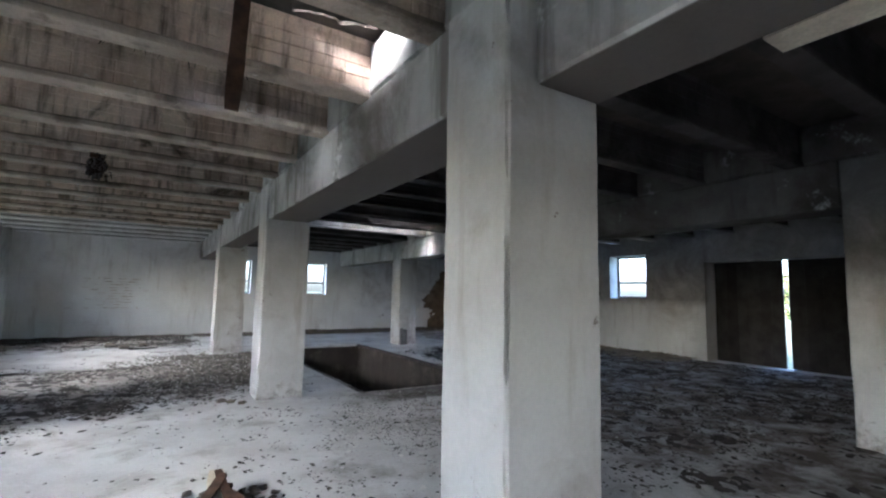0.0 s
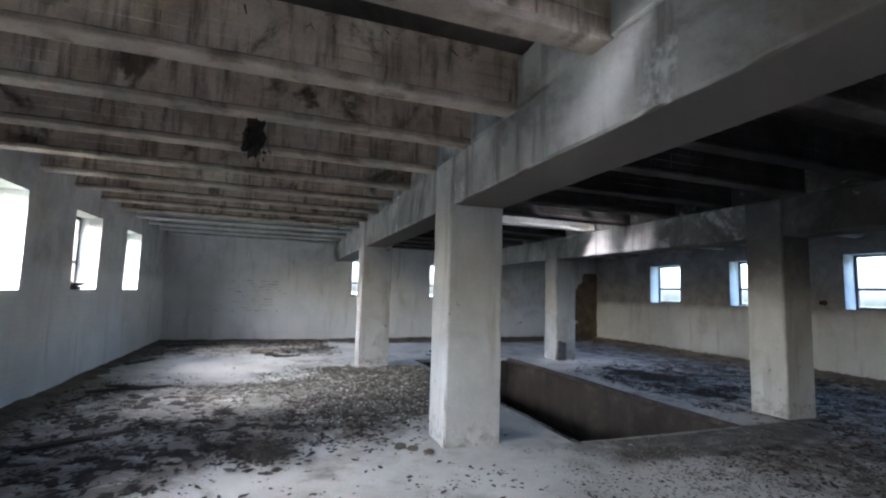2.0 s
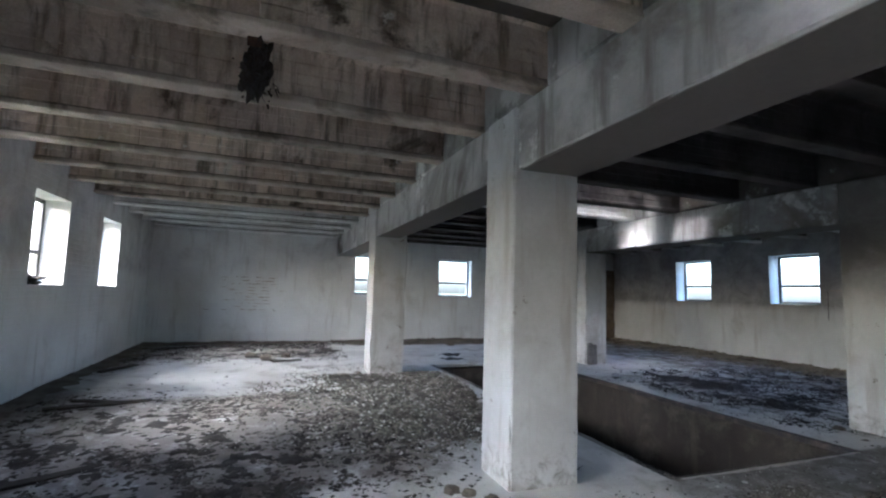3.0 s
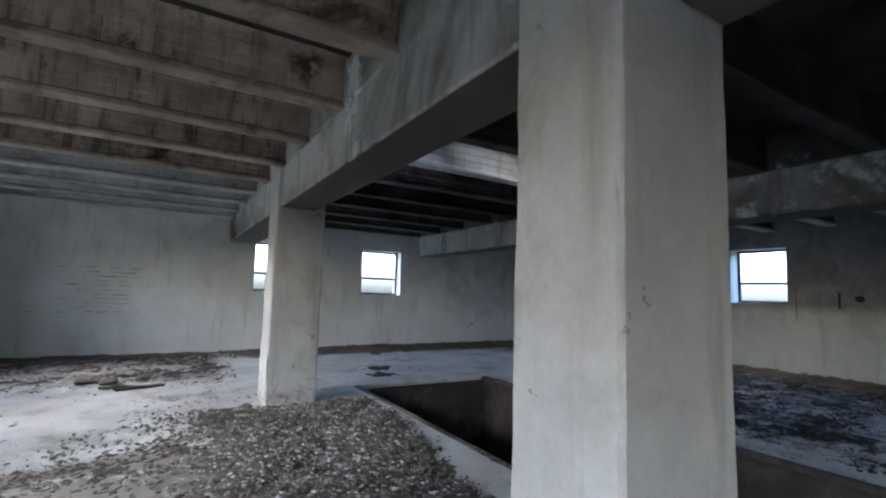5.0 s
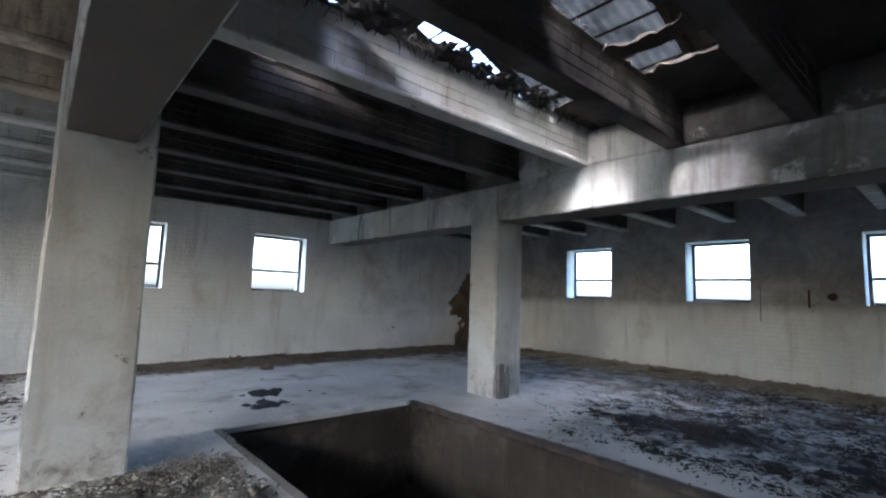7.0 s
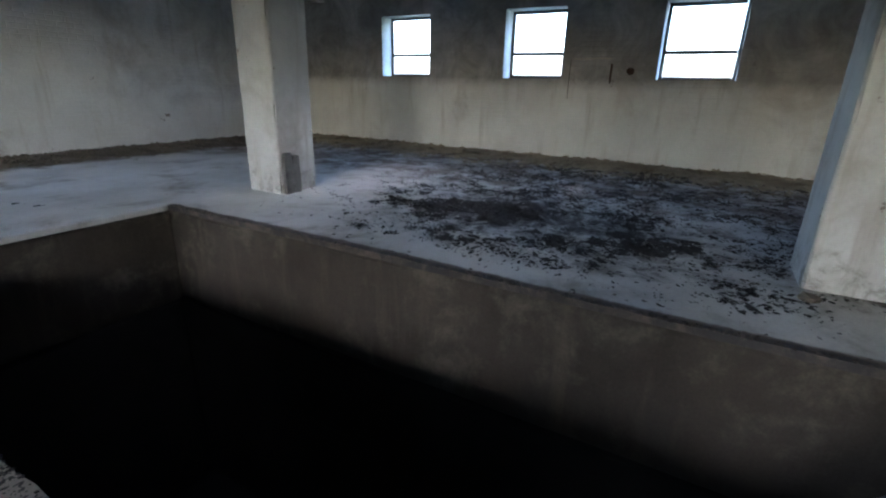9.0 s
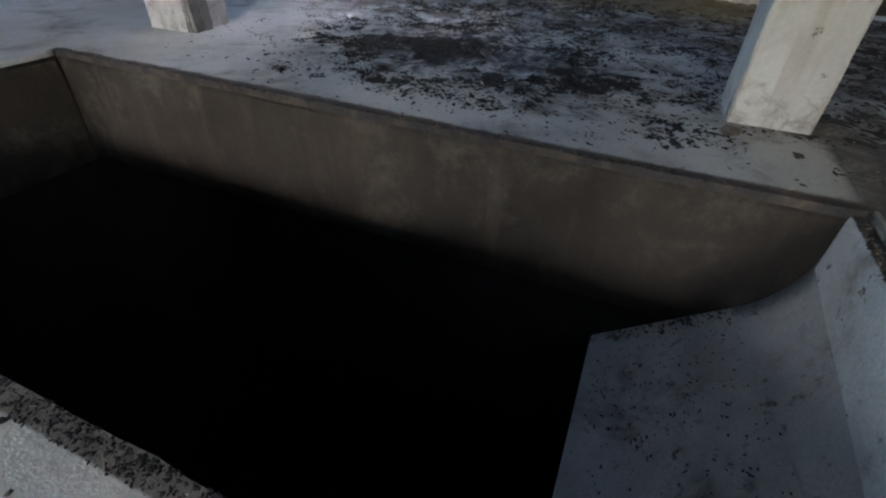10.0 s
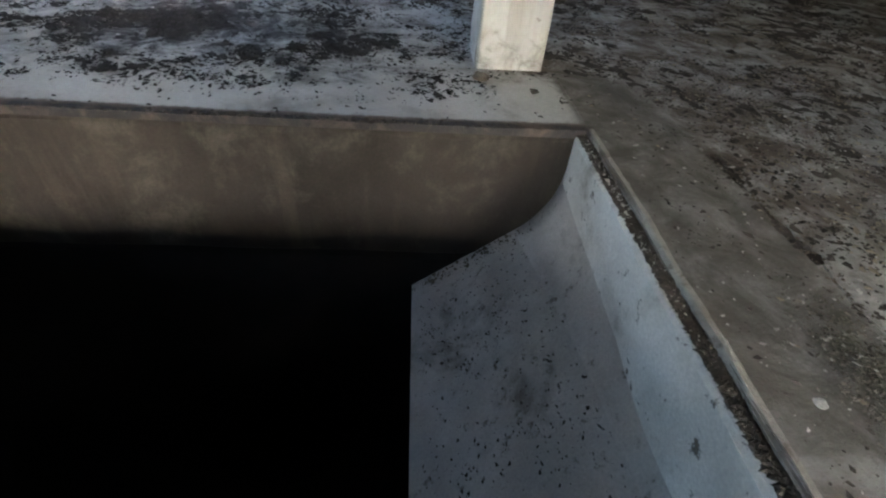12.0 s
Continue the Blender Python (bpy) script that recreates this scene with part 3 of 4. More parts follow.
for bay, (bx0, bx1) in enumerate(BAYS):
    first = ceiling_rib(bx0, bx1, M_DARK_RIB if bay else M_RIB, ("blackish" if bay else "brown-stained") + " precast concrete ceiling rib resting on the beams", M_BEAM if bay == 2 else None)
    # Middle bay's pale rib has the hole's light in its colour; northern ones paler.
    pale = ceiling_rib(bx0, bx1, M_COL, "pale precast concrete ceiling rib") if bay < 2 else None
    pale_used = False
    for k, y in enumerate(RIB_YS):
        m = pose(0, rib_at(y), BEAM_Z1)
        if (bay == 1 and 8.8 < y < 9.4) or (bay == 0 and 12.2 < y):
            if pale_used:
                copy_thing(pale, m)
            else:
                pale.matrix_basis, pale_used = m, True
        elif k == 0:
            first.matrix_basis = m
        else:
            copy_thing(first, m)

# concrete infill between the rib ends, flush with the beam faces
RIB_AT = [rib_at(y) for y in RIB_YS]
for xr in (ROW_A, ROW_B):
    for y0, y1 in zip(RIB_AT, RIB_AT[1:]):
        # Row B infill is shaded by material except beside the ceiling hole.
        tagged(solid_mesh("beam_infill", rough_box(xr[0] + (0.012 if xr == ROW_B else 0.17 if y1 < 0.4 else 0.04), xr[1] - 0.15, y0 + 0.066, y1 - 0.066, BEAM_Z1 - 0.002, DECK_Z - 0.012, 0.11, 0.02, 0.05, 0.009), M_BEAM if xr == ROW_A or 7.4 < y0 < 9.5 else M_DIM_BEAM),
               "whitewashed concrete infill between two ceiling ribs on the beam", "beam infill", "beam infills")

# ---- deck above the ribs, fallen in at places ----
def deck_gap(x, y):
    """Above zero where the deck has fallen in."""
    r = 0.5 * fbm(x, y, 1.3, 4.0) + 0.28 * fbm(x, y, 4.5, 9.0) + 0.16 * fbm(x, y, 13.0, 2.0) - 0.1
    return max(min(x - x0, x1 - x, y - y0, y1 - y) / soft + r for x0, x1, y0, y1, soft in FALLEN)


FALLEN = [(1.95, 4.75, 8.2, 9.02, 0.22), (3.15, 4.08, 7.4, 8.0, 0.2), (4.3, 4.66, 7.3, 7.95, 0.16), (2.0, 2.6, 9.74, 10.06, 0.14), (0.25, 0.8, 1.06, 1.72, 0.16), (-0.7, 0.2, 2.05, 2.3, 0.14)]
BROKEN = [(1.44, 5.44, 6.9, 10.1), (-1.28, 1.0, 0.7, 2.7)]        # stretches of deck with ragged holes
DECK_T = 0.014


def broken_deck(x0, x1, y0, y1, res=0.045):
    """A thin sheet of deck whose holes run along the line where deck_gap is zero."""
    verts, faces = [], []
    xs, ys = steps(x0, x1, res), steps(y0, y1, res)
    gap = [[deck_gap(x, y) for y in ys] for x in xs]
    for i in range(len(xs) - 1):
        for j in range(len(ys) - 1):
            ring = [(xs[a], ys[b], gap[a][b]) for a, b in ((i, j), (i + 1, j), (i + 1, j + 1), (i, j + 1))]
            if min(g for _, _, g in ring) > 0:
                continue
            cut = []
            for (ax, ay, ag), (bx, by, bg) in zip(ring, ring[1:] + ring[:1]):
                if ag <= 0:
                    cut.append((ax, ay, False))
                if (ag <= 0) != (bg <= 0):
                    k = ag / (ag - bg)
                    cut.append((ax + (bx - ax) * k, ay + (by - ay) * k, True))
            n, m = len(verts), len(cut)
            if m < 3:
                continue
            for x, y, torn in cut:
                sag = 0.05 * noise.noise(Vector((x * 9, y * 9, 3))) if torn else 0.0
                verts.append((x, y, DECK_Z + 0.002 + min(0.0, sag)))
            verts += [(x, y, DECK_Z + 0.002 + DECK_T) for x, y, _ in cut]
            faces.append(tuple(range(n + m - 1, n - 1, -1)))
            faces.append(tuple(range(n + m, n + 2 * m)))
            for k in range(m):
                q = (k + 1) % m
                if cut[k][2] and cut[q][2]:
                    faces.append((n + k, n + q, n + m + q, n + m + k))
    return verts, faces


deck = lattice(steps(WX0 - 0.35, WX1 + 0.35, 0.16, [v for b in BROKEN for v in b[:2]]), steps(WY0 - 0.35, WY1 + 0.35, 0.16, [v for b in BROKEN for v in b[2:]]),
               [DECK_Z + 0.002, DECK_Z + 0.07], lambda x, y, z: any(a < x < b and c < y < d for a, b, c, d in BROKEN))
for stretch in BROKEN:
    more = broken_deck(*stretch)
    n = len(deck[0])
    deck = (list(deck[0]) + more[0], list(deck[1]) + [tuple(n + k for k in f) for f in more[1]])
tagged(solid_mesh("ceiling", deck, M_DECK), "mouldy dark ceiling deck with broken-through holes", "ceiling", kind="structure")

# ---- roof: two slopes with holes ----
EAVE, RIDGE, RIDGE_X = 3.62, 6.45, 3.4
RX0, RX1 = WX0 - 0.75, WX1 + 0.75


def roof_z(x):
    return EAVE + (RIDGE - EAVE) * (1 - abs(x - RIDGE_X) / (RX1 - RIDGE_X))


# West-slope gaps are unseen, placed to let light onto beams and east wall.
HOLES = [(5.2, 8.8, 8.7, 12.0), (0.85, 2.1, 6.65, 7.75), (-2.2, -1.0, -0.35, 1.2), (3.5, 4.1, 13.0, 13.7), (-2.9, -1.5, 5.0, 8.9)]


def roof_gap(x, y, z):
    r = 0.5 * fbm(x, y, 1.6, 21.0) + 0.35 * fbm(x, y, 6.0, 33.0)
    return any(min(x - a, b - x, y - c, d - y) / 0.35 + r > 0.1 for a, b, c, d in HOLES if a - 0.6 < x < b + 0.6 and c - 0.6 < y < d + 0.6)


rx = steps(RX0, RX1, 0.15, (RIDGE_X,))
ry = steps(WY0 - 0.8, WY1 + 0.8, 0.15)
tagged(solid_mesh("roof", lattice(rx, ry, [0.0, 0.03], roof_gap, lambda p: Vector((p.x, p.y, p.z + roof_z(p.x) + 0.012 * math.sin(p.y * 24)))), M_ROOF),
       "old dark slate roof with ragged holes", "roof", kind="structure")
for gname, gy in (("gable_north", WY1 + 0.1), ("gable_south", WY0 - 0.3)):
    bm = bmesh.new()
    tri = [(RX0 + 0.32, WALL_H), (RX1 - 0.32, WALL_H), (RX1 - 0.32, roof_z(RX1 - 0.32) - 0.06), (RIDGE_X, RIDGE - 0.06), (RX0 + 0.32, roof_z(RX0 + 0.32) - 0.06)]
    fr = [bm.verts.new((x, gy, z)) for x, z in tri]
    bk = [bm.verts.new((x, gy + 0.2, z)) for x, z in tri]
    bm.faces.new(fr), bm.faces.new(bk)
    for n in range(5):
        bm.faces.new((fr[n], fr[(n + 1) % 5], bk[(n + 1) % 5], bk[n]))
    tagged(part(gname, bm, M_BRICK), "bare masonry gable under the roof", "gable", kind="structure")


# corrugated translucent sheet, dirty, laid over the gap in the roof
M_SHEET = bpy.data.materials.new("dirty_translucent_sheet")
M_SHEET.use_nodes = True
sh = M_SHEET.node_tree
sh.nodes.remove(sh.nodes["Principled BSDF"])
s_noise, s_ramp, s_tl, s_df, s_mx = (sh.nodes.new("ShaderNode" + k) for k in ("TexNoise", "ValToRGB", "BsdfTranslucent", "BsdfDiffuse", "MixShader"))
s_noise.inputs["Scale"].default_value = 2.5
s_noise.inputs["Detail"].default_value = 6.0
s_ramp.color_ramp.elements[0].color, s_ramp.color_ramp.elements[1].color = (0.0065, 0.0061, 0.0051, 1), (0.022, 0.0207, 0.0175, 1)
s_ramp.color_ramp.elements[0].position, s_ramp.color_ramp.elements[1].position = 0.35, 0.6
sh.links.new(sh.nodes.new("ShaderNodeNewGeometry").outputs["Position"], s_noise.inputs["Vector"])
sh.links.new(s_noise.outputs[0], s_ramp.inputs[0])
sh.links.new(s_ramp.outputs[0], s_tl.inputs[0])
sh.links.new(s_ramp.outputs[0], s_df.inputs[0])
s_mx.inputs[0].default_value = 0.45
sh.links.new(s_tl.outputs[0], s_mx.inputs[1])
sh.links.new(s_df.outputs[0], s_mx.inputs[2])
sh.links.new(s_mx.outputs[0], sh.nodes["Material Output"].inputs[0])
sx, sy = steps(4.9, 9.1, 0.5), steps(8.3, 11.5, 0.03)
sv = [(x, y, roof_z(x) + 0.1 + 0.016 * math.sin(y * 2 * math.pi / 0.15)) for x in sx for y in sy]
sf = [(i * len(sy) + j, (i + 1) * len(sy) + j, (i + 1) * len(sy) + j + 1, i * len(sy) + j + 1) for i in range(len(sx) - 1) for j in range(len(sy) - 1)]
tagged(solid_mesh("roof_sheet", (sv, sf), M_SHEET, None, True), "dirty corrugated translucent sheet laid over the roof gap", "roof sheet")


def rafter(y):
    bm = bmesh.new()
    for sx in (RX0 + 0.3, RX1 - 0.3):
        ring = []
        for x in (sx, RIDGE_X):
            for yy, dz in ((-0.05, -0.17), (0.05, -0.17), (0.05, -0.02), (-0.05, -0.02)):
                ring.append(bm.verts.new((x, y + yy, roof_z(x) + dz)))
        for n in range(4):
            bm.faces.new((ring[n], ring[(n + 1) % 4], ring[4 + (n + 1) % 4], ring[4 + n]))
        bm.faces.new(ring[:4]), bm.faces.new(ring[4:])
    return tagged(part("rafter", bm, M_ATTIC), "dark weathered roof rafter pair", "rafter", "rafters", "structure")


for k in range(17):
    rafter(WY0 + 0.5 + 1.3 * k)


# ---- windows ----
def window(name, m, w, sill, head, label, transom=0.37, inset=0.24):
    """A painted frame with a transom, its back towards the outside; m takes (along the wall, into the wall, up) to the world."""
    root = tagged(new(name), label, "window", kind="structure")
    h, f, t = head - sill, 0.055, 0.05
    bars = [("frame", (0, f, 0, h)), ("frame", (w - f, w, 0, h)), ("frame", (f, w - f, 0, f)), ("frame", (f, w - f, h - f, h)),
            ("transom", (f, w - f, h * transom - 0.028, h * transom + 0.03))]
    for n, (a, b, z0, z1) in bars:
        part(n, box(bmesh.new(), a + 0.002, b - 0.002, inset, inset + t, sill + z0 + 0.001, sill + z1 - 0.001, m, 0.006), M_FRAME, root)
    for z0, z1 in ((f, h * transom - 0.02), (h * transom + 0.022, h - f)):
        part("pane", box(bmesh.new(), f, w - f, inset + 0.02, inset + 0.024, sill + z0, sill + z1, m), M_GLASS, root)
    return root


# Glass tinted grey to dim the light on one window's reveal.
M_DIMMED = M_GLASS.copy()
M_DIMMED.name = "grimy_window_glass"
M_DIMMED.node_tree.nodes["Transparent BSDF"].inputs[0].default_value = (0.74, 0.74, 0.72, 1)


def face_east(y0):
    return Matrix(((0, 1, 0, WX1), (1, 0, 0, y0), (0, 0, 1, 0), (0, 0, 0, 1)))


def face_west(y0):
    return Matrix(((0, -1, 0, WX0), (1, 0, 0, y0), (0, 0, 1, 0), (0, 0, 0, 1)))


def face_north(x0):
    return Matrix(((1, 0, 0, x0), (0, 1, 0, WY1), (0, 0, 1, 0), (0, 0, 0, 1)))


def face_south(x0):
    return Matrix(((1, 0, 0, x0), (0, -1, 0, WY0), (0, 0, 1, 0), (0, 0, 0, 1)))


def portal(m, w, h, z):
    """Guides the sky's light in through an opening; gives off none of its own."""
    d = bpy.data.lights.new("sky_portal", "AREA")
    d.shape, d.size, d.size_y = "RECTANGLE", w, h
    d.cycles.is_portal = True
    ob = new("sky_portal", d)
    mid, inn = m @ Vector((w / 2, 0.34, z)), m @ Vector((w / 2, -1, z))
    ob.matrix_world = look(mid, inn)


# Openings added for light get the same window as the others.
n = 0
for wins, facing, side in ((EAST_WIN, face_east, "east"), (WEST_WIN, face_west, "west"), (NORTH_WIN, face_north, "north"), (SOUTH_ADDED_WIN, face_south, "north")):
    sill, head = SILLS[side]
    for a, b in wins:
        n += 1
        win = window("window_%d" % n, facing(a), b - a, sill, head, "small painted window with one transom in a deep plastered opening", inset={face_east: 0.33, face_west: 0.3}.get(facing, 0.22))
        if facing is face_west and a == 9.2:
            tagged(win, "small window with panes tinted to dim its reveal and rubble on its sill")
            for pane in win.children:
                if pane.name.startswith("pane"):
                    pane.data.materials[0] = M_DIMMED
        portal(facing(a), b - a, head - sill, (sill + head) / 2)


# ---- the double door, ajar ----
def door_leaf(name, y0, y1, label):
    root = tagged(new(name), label, "door", kind="structure")
    count = 7
    for k in range(count):
        a, b = y0 + (y1 - y0) * k / count, y0 + (y1 - y0) * (k + 1) / count
        part("plank", box(bmesh.new(), WX1 + 0.46, WX1 + 0.50, a + 0.0006, b - 0.0006, -0.1, DOOR[3] + 0.12 - 0.01 * (k % 2), None, 0.004), M_DOOR, root)
    for z in (0.35, 1.15, 2.0):
        part("ledge", box(bmesh.new(), WX1 + 0.502, WX1 + 0.535, y0 + 0.05, y1 - 0.05, z, z + 0.14, None, 0.006), M_DOOR, root)
    return root


leaf = door_leaf("door_1", 3.18, 4.8, "dark boarded door leaf, slightly ajar")
for z in (1.5, 1.93):
    part("crossbar", box(bmesh.new(), WX1 + 0.55, WX1 + 0.58, 2.9, 3.5, z, z + 0.035, None, 0.004), M_RUST, leaf)
door_leaf("door_2", 0.98, 3.08, "dark boarded door leaf, slightly ajar")

# ---- outside ----
bm2 = bmesh.new()
vs = [(-3000, -3000), (3000, -3000), (3000, 3000), (-3000, 3000)]
inner = [(WX0 - 0.3, WY0 - 0.3), (WX1 + 0.3, WY0 - 0.3), (WX1 + 0.3, WY1 + 0.3), (WX0 - 0.3, WY1 + 0.3)]
o = [bm2.verts.new((x, y, -0.12)) for x, y in vs]
i4 = [bm2.verts.new((x, y, -0.12)) for x, y in inner]
for k in range(4):
    bm2.faces.new((o[k], o[(k + 1) % 4], i4[(k + 1) % 4], i4[k]))
tagged(part("ground", bm2, M_GROUND), "rough grassy ground around the building", "ground", kind="structure")


# ---- bush seen through the gap of the door ----
rng = random.Random(11)
bush = tagged(new("bush"), "yellow-green leafy bush outside the door", "bush")
bush.location = (16.0, 4.6, -0.12)
for k in range(7):
    bm = bmesh.new()
    a = k * 0.9
    top = Vector((0.6 * math.cos(a), 0.6 * math.sin(a), 2.2))
    bmesh.ops.create_cone(bm, cap_ends=True, segments=6, radius1=0.035, radius2=0.012, depth=2.2,
                          matrix=look((0, 0, 0), -top) @ Matrix.Translation((0, 0, 1.05)))
    part("stem", bm, M_WOOD, bush)
lv, lf = [], []
for k in range(1500):
    c = Vector((rng.gauss(0, 0.55), rng.gauss(0, 0.7), 1.0 + abs(rng.gauss(0.4, 0.7))))
    u = Vector((rng.uniform(-1, 1), rng.uniform(-1, 1), rng.uniform(-1, 1))).normalized() * 0.07
    w = Vector((rng.uniform(-1, 1), rng.uniform(-1, 1), rng.uniform(-1, 1))).normalized() * 0.04
    n = len(lv)
    lv += [c - u, c + w, c + u, c - w]
    lf.append((n, n + 1, n + 2, n + 3))
tagged(solid_mesh("foliage", (lv, lf), M_LEAF, bush), "yellow-green leaves")


# ---- dirt, rubble and litter on the floor ----
def layer(name, box4, height, res, material, label, category):
    """A bed of loose matter: a height field that runs out under the floor where it thins away."""
    xs, ys = steps(box4[0], box4[1], res), steps(box4[2], box4[3], res)
    zs = [[height(x, y) for y in ys] for x in xs]
    verts, faces, index = [], [], {}

    def v(i, j):
        if (i, j) not in index:
            index[i, j] = len(verts)
            verts.append((xs[i], ys[j], floor_z(xs[i], ys[j]) + zs[i][j]))
        return index[i, j]
    for i in range(len(xs) - 1):
        for j in range(len(ys) - 1):
            if max(zs[i][j], zs[i + 1][j], zs[i][j + 1], zs[i + 1][j + 1]) > -0.004 and not blocked((xs[i] + xs[i + 1]) / 2, (ys[j] + ys[j + 1]) / 2, 0.01):
                faces.append((v(i, j), v(i + 1, j), v(i + 1, j + 1), v(i, j + 1)))
    return tagged(solid_mesh(name, (verts, faces), material, None, True), label, category, kind="stuff")


def west_litter(x, y):
    d = 0.05 + 0.76 * fade(y, 3.0 + 2.1 * fade(x, -2.6, -0.6), 4.4 + 1.6 * fade(x, -2.6, -0.6)) * (1 - fade(y, 8.6, 9.6)) + 0.72 * fade(y, 11.7, 12.6)
    return d * (0.75 + 0.25 * fade(x, -3.7, -2.4)) * (1 - 0.75 * fade(y, 9.0, 9.8) * (1 - fade(y, 11.2, 12.0))) * (1 - fade(x, 0.45, 0.95))


def west_layer(x, y):
    return 0.034 * (0.4 * fbm(x, y, 1.5, 2.0) + 0.6 * fbm(x, y, 5.0, 8.0) + 0.55 * fbm(x, y, 12.0, 3.0) + 0.95 * west_litter(x, y) - 0.97)


def gravel_here(x, y):
    right = 1.72 + 0.4 * fade(y, 6.4, 9.6)
    return fade(x, -0.7, 0.75) * (1 - fade(x, right - 0.16, right + 0.06)) * fade(y, 5.65, 6.9) * (1 - fade(y, 9.85, 10.45))


def gravel_layer(x, y):
    g = gravel_here(x, y)
    return 0.07 * g ** 1.6 * (0.7 + 0.7 * fbm(x, y, 1.6, 5.0)) - 0.026 + 0.022 * fbm(x, y, 6.0, 1.0) * g


def black_here(x, y):
    core = math.exp(-(((x - 6.3) / 1.35) ** 2 + ((y - 8.1) / 1.25) ** 2))
    tail = 0.6 * math.exp(-(((x - 5.9) / 1.2) ** 2 + ((y - 6.4) / 0.8) ** 2)) + 0.2 * math.exp(-(((x - 8.4) / 1.2) ** 2 + ((y - 7.6) / 1.6) ** 2))
    return min(1.0, core + tail) * fade(x, 4.75, 5.1)


def black_layer(x, y):
    return 0.034 * (0.5 * fbm(x, y, 2.2, 12.0) + 0.6 * fbm(x, y, 6.5, 3.0) + 0.6 * fbm(x, y, 14.0, 5.0) + 0.98 * black_here(x, y) - 0.91)


def brown_here(x, y):
    return fade(x, 2.0, 4.0) * (1 - 0.9 * fade(y, 4.36, 4.5) * (1 - fade(x, 4.7, 5.6))) * (1 - fade(y, 5.2, 6.8) * (1 - fade(x, 6.0, 8.0)))


def brown_layer(x, y):
    return 0.034 * (0.45 * fbm(x, y, 1.1, 17.0) + 0.6 * fbm(x, y, 4.5, 6.0) + 0.6 * fbm(x, y, 11.0, 2.0) + 0.9 * brown_here(x, y) - 1.22)


def north_bank(x, y):
    reach = 0.75 + 0.35 * fbm(x, 0, 0.7, 3.0) + 0.3 * fade(x, 2.0, 7.0)
    return 0.075 * fade(y, WY1 - reach, WY1 + 0.1) * (0.6 + 0.4 * fade(x, 1.0, 3.5)) - 0.012 + 0.02 * fbm(x, y, 3.0, 1.0)


def east_bank(x, y):
    reach = 1.15 + 0.5 * fbm(0, y, 0.7, 5.0)
    return 0.07 * fade(x, WX1 - reach, WX1 + 0.15) - 0.012 + 0.022 * fbm(x, y, 2.6, 7.0)


def west_bank(x, y):
    return 0.045 * fade(-x, -WX0 - 0.55, -WX0 + 0.1) - 0.014 + 0.02 * fbm(x, y, 2.2, 19.0)


def west_soil(x, y):
    if x > 2.3:
        return 0.0
    return max(0.85 * west_litter(x, y) * (1 - fade(x, 0.9, 1.4)), 0.6 * gravel_here(x, y), 1.3 * fade(x, 2.17, 2.2) * fade(y, 4.95, 5.05) * (1 - fade(y, 10.9, 11.0)), 0.72 * (1 - fade(x, -3.3, -2.2)) * (1 - 0.5 * fade(y, 9.2, 9.9) * (1 - fade(y, 11.3, 12.0))), 0.5 * fade(y, 12.2, 13.4) * (1 - fade(x, 0.3, 1.2)), 0.05 * (1 - fade(y, 2.0, 4.0)))


def brown_soil(x, y):
    rim = 1.1 * fade(x, 4.48, 4.52) * (1 - fade(x, 4.56, 4.68)) * fade(y, 4.9, 5.1) * (1 - fade(y, 10.9, 11.0))
    return max(rim, 0.55 * brown_here(x, y), 0.6 * fade(x, 8.6, 9.8) * fade(y, 4.5, 6.0), 0.75 * fade(y, 13.9, 14.7) * fade(x, 0.5, 1.5), 0.22 * fade(x, 1.2, 1.9) * (1 - fade(y, 3.6, 4.6)))


def apron_grey(x, y):
    return 0.6 * fade(y, 4.1, 4.45) * (1 - fade(y, 5.02, 5.1)) * fade(x, 1.3, 2.5) * (1 - fade(x, 5.2, 6.2))


def soot_here(x, y):
    return 0.74 * black_here(x, y) if x > 4.7 else 0.62 if 4.5 < x < 4.58 and 5.0 < y < 10.96 else 0.0


for name, f in (("soil", west_soil), ("brown", brown_soil), ("apron", apron_grey), ("soot", soot_here)):
    for ob in (floor, apron):
        stained(ob, name, lambda x, y, z: f(x, y))

layer("litter_bed", (-3.8, 0.95, 1.2, 15.4), west_layer, 0.036, M_LITTER, "dark trampled litter and dung on the concrete", "litter")
layer("gravel_bed", (-0.8, 2.2, 5.5, 10.5), gravel_layer, 0.06, M_GRAVEL, "low heap of grey rubble gravel beside the pit", "gravel")
layer("black_litter_bed", (4.7, 9.6, 5.0, 10.4), black_layer, 0.032, M_CHAR, "black charred litter patches on the floor", "litter")
layer("brown_dirt_bed", (1.9, 10.6, -5.5, 8.5), brown_layer, 0.045, M_LITTER, "brown trodden dirt over the concrete floor", "dirt")
layer("earth_bank_north", (-3.82, 10.64, 14.1, 15.6), north_bank, 0.08, M_DIRT, "bank of dark earth along the end wall", "earth")
layer("sandy_bank_east", (9.0, 10.7, 4.8, 15.5), east_bank, 0.08, M_DUST, "sandy dirt banked against the wall foot", "dirt")
layer("dirt_strip_west", (-3.86, -3.1, -2.0, 15.5), west_bank, 0.08, M_DIRT, "dark dirt along the wall foot", "dirt")
layer("sand_patch", (-0.5, 1.6, 9.2, 10.6), lambda x, y: 0.03 * math.exp(-(((x - 0.55) / 0.5) ** 2 + ((y - 9.85) / 0.3) ** 2)) - 0.012 + 0.012 * fbm(x, y, 4.0, 22.0), 0.05, M_DUST, "sandy mortar dust round a column foot", "dirt")
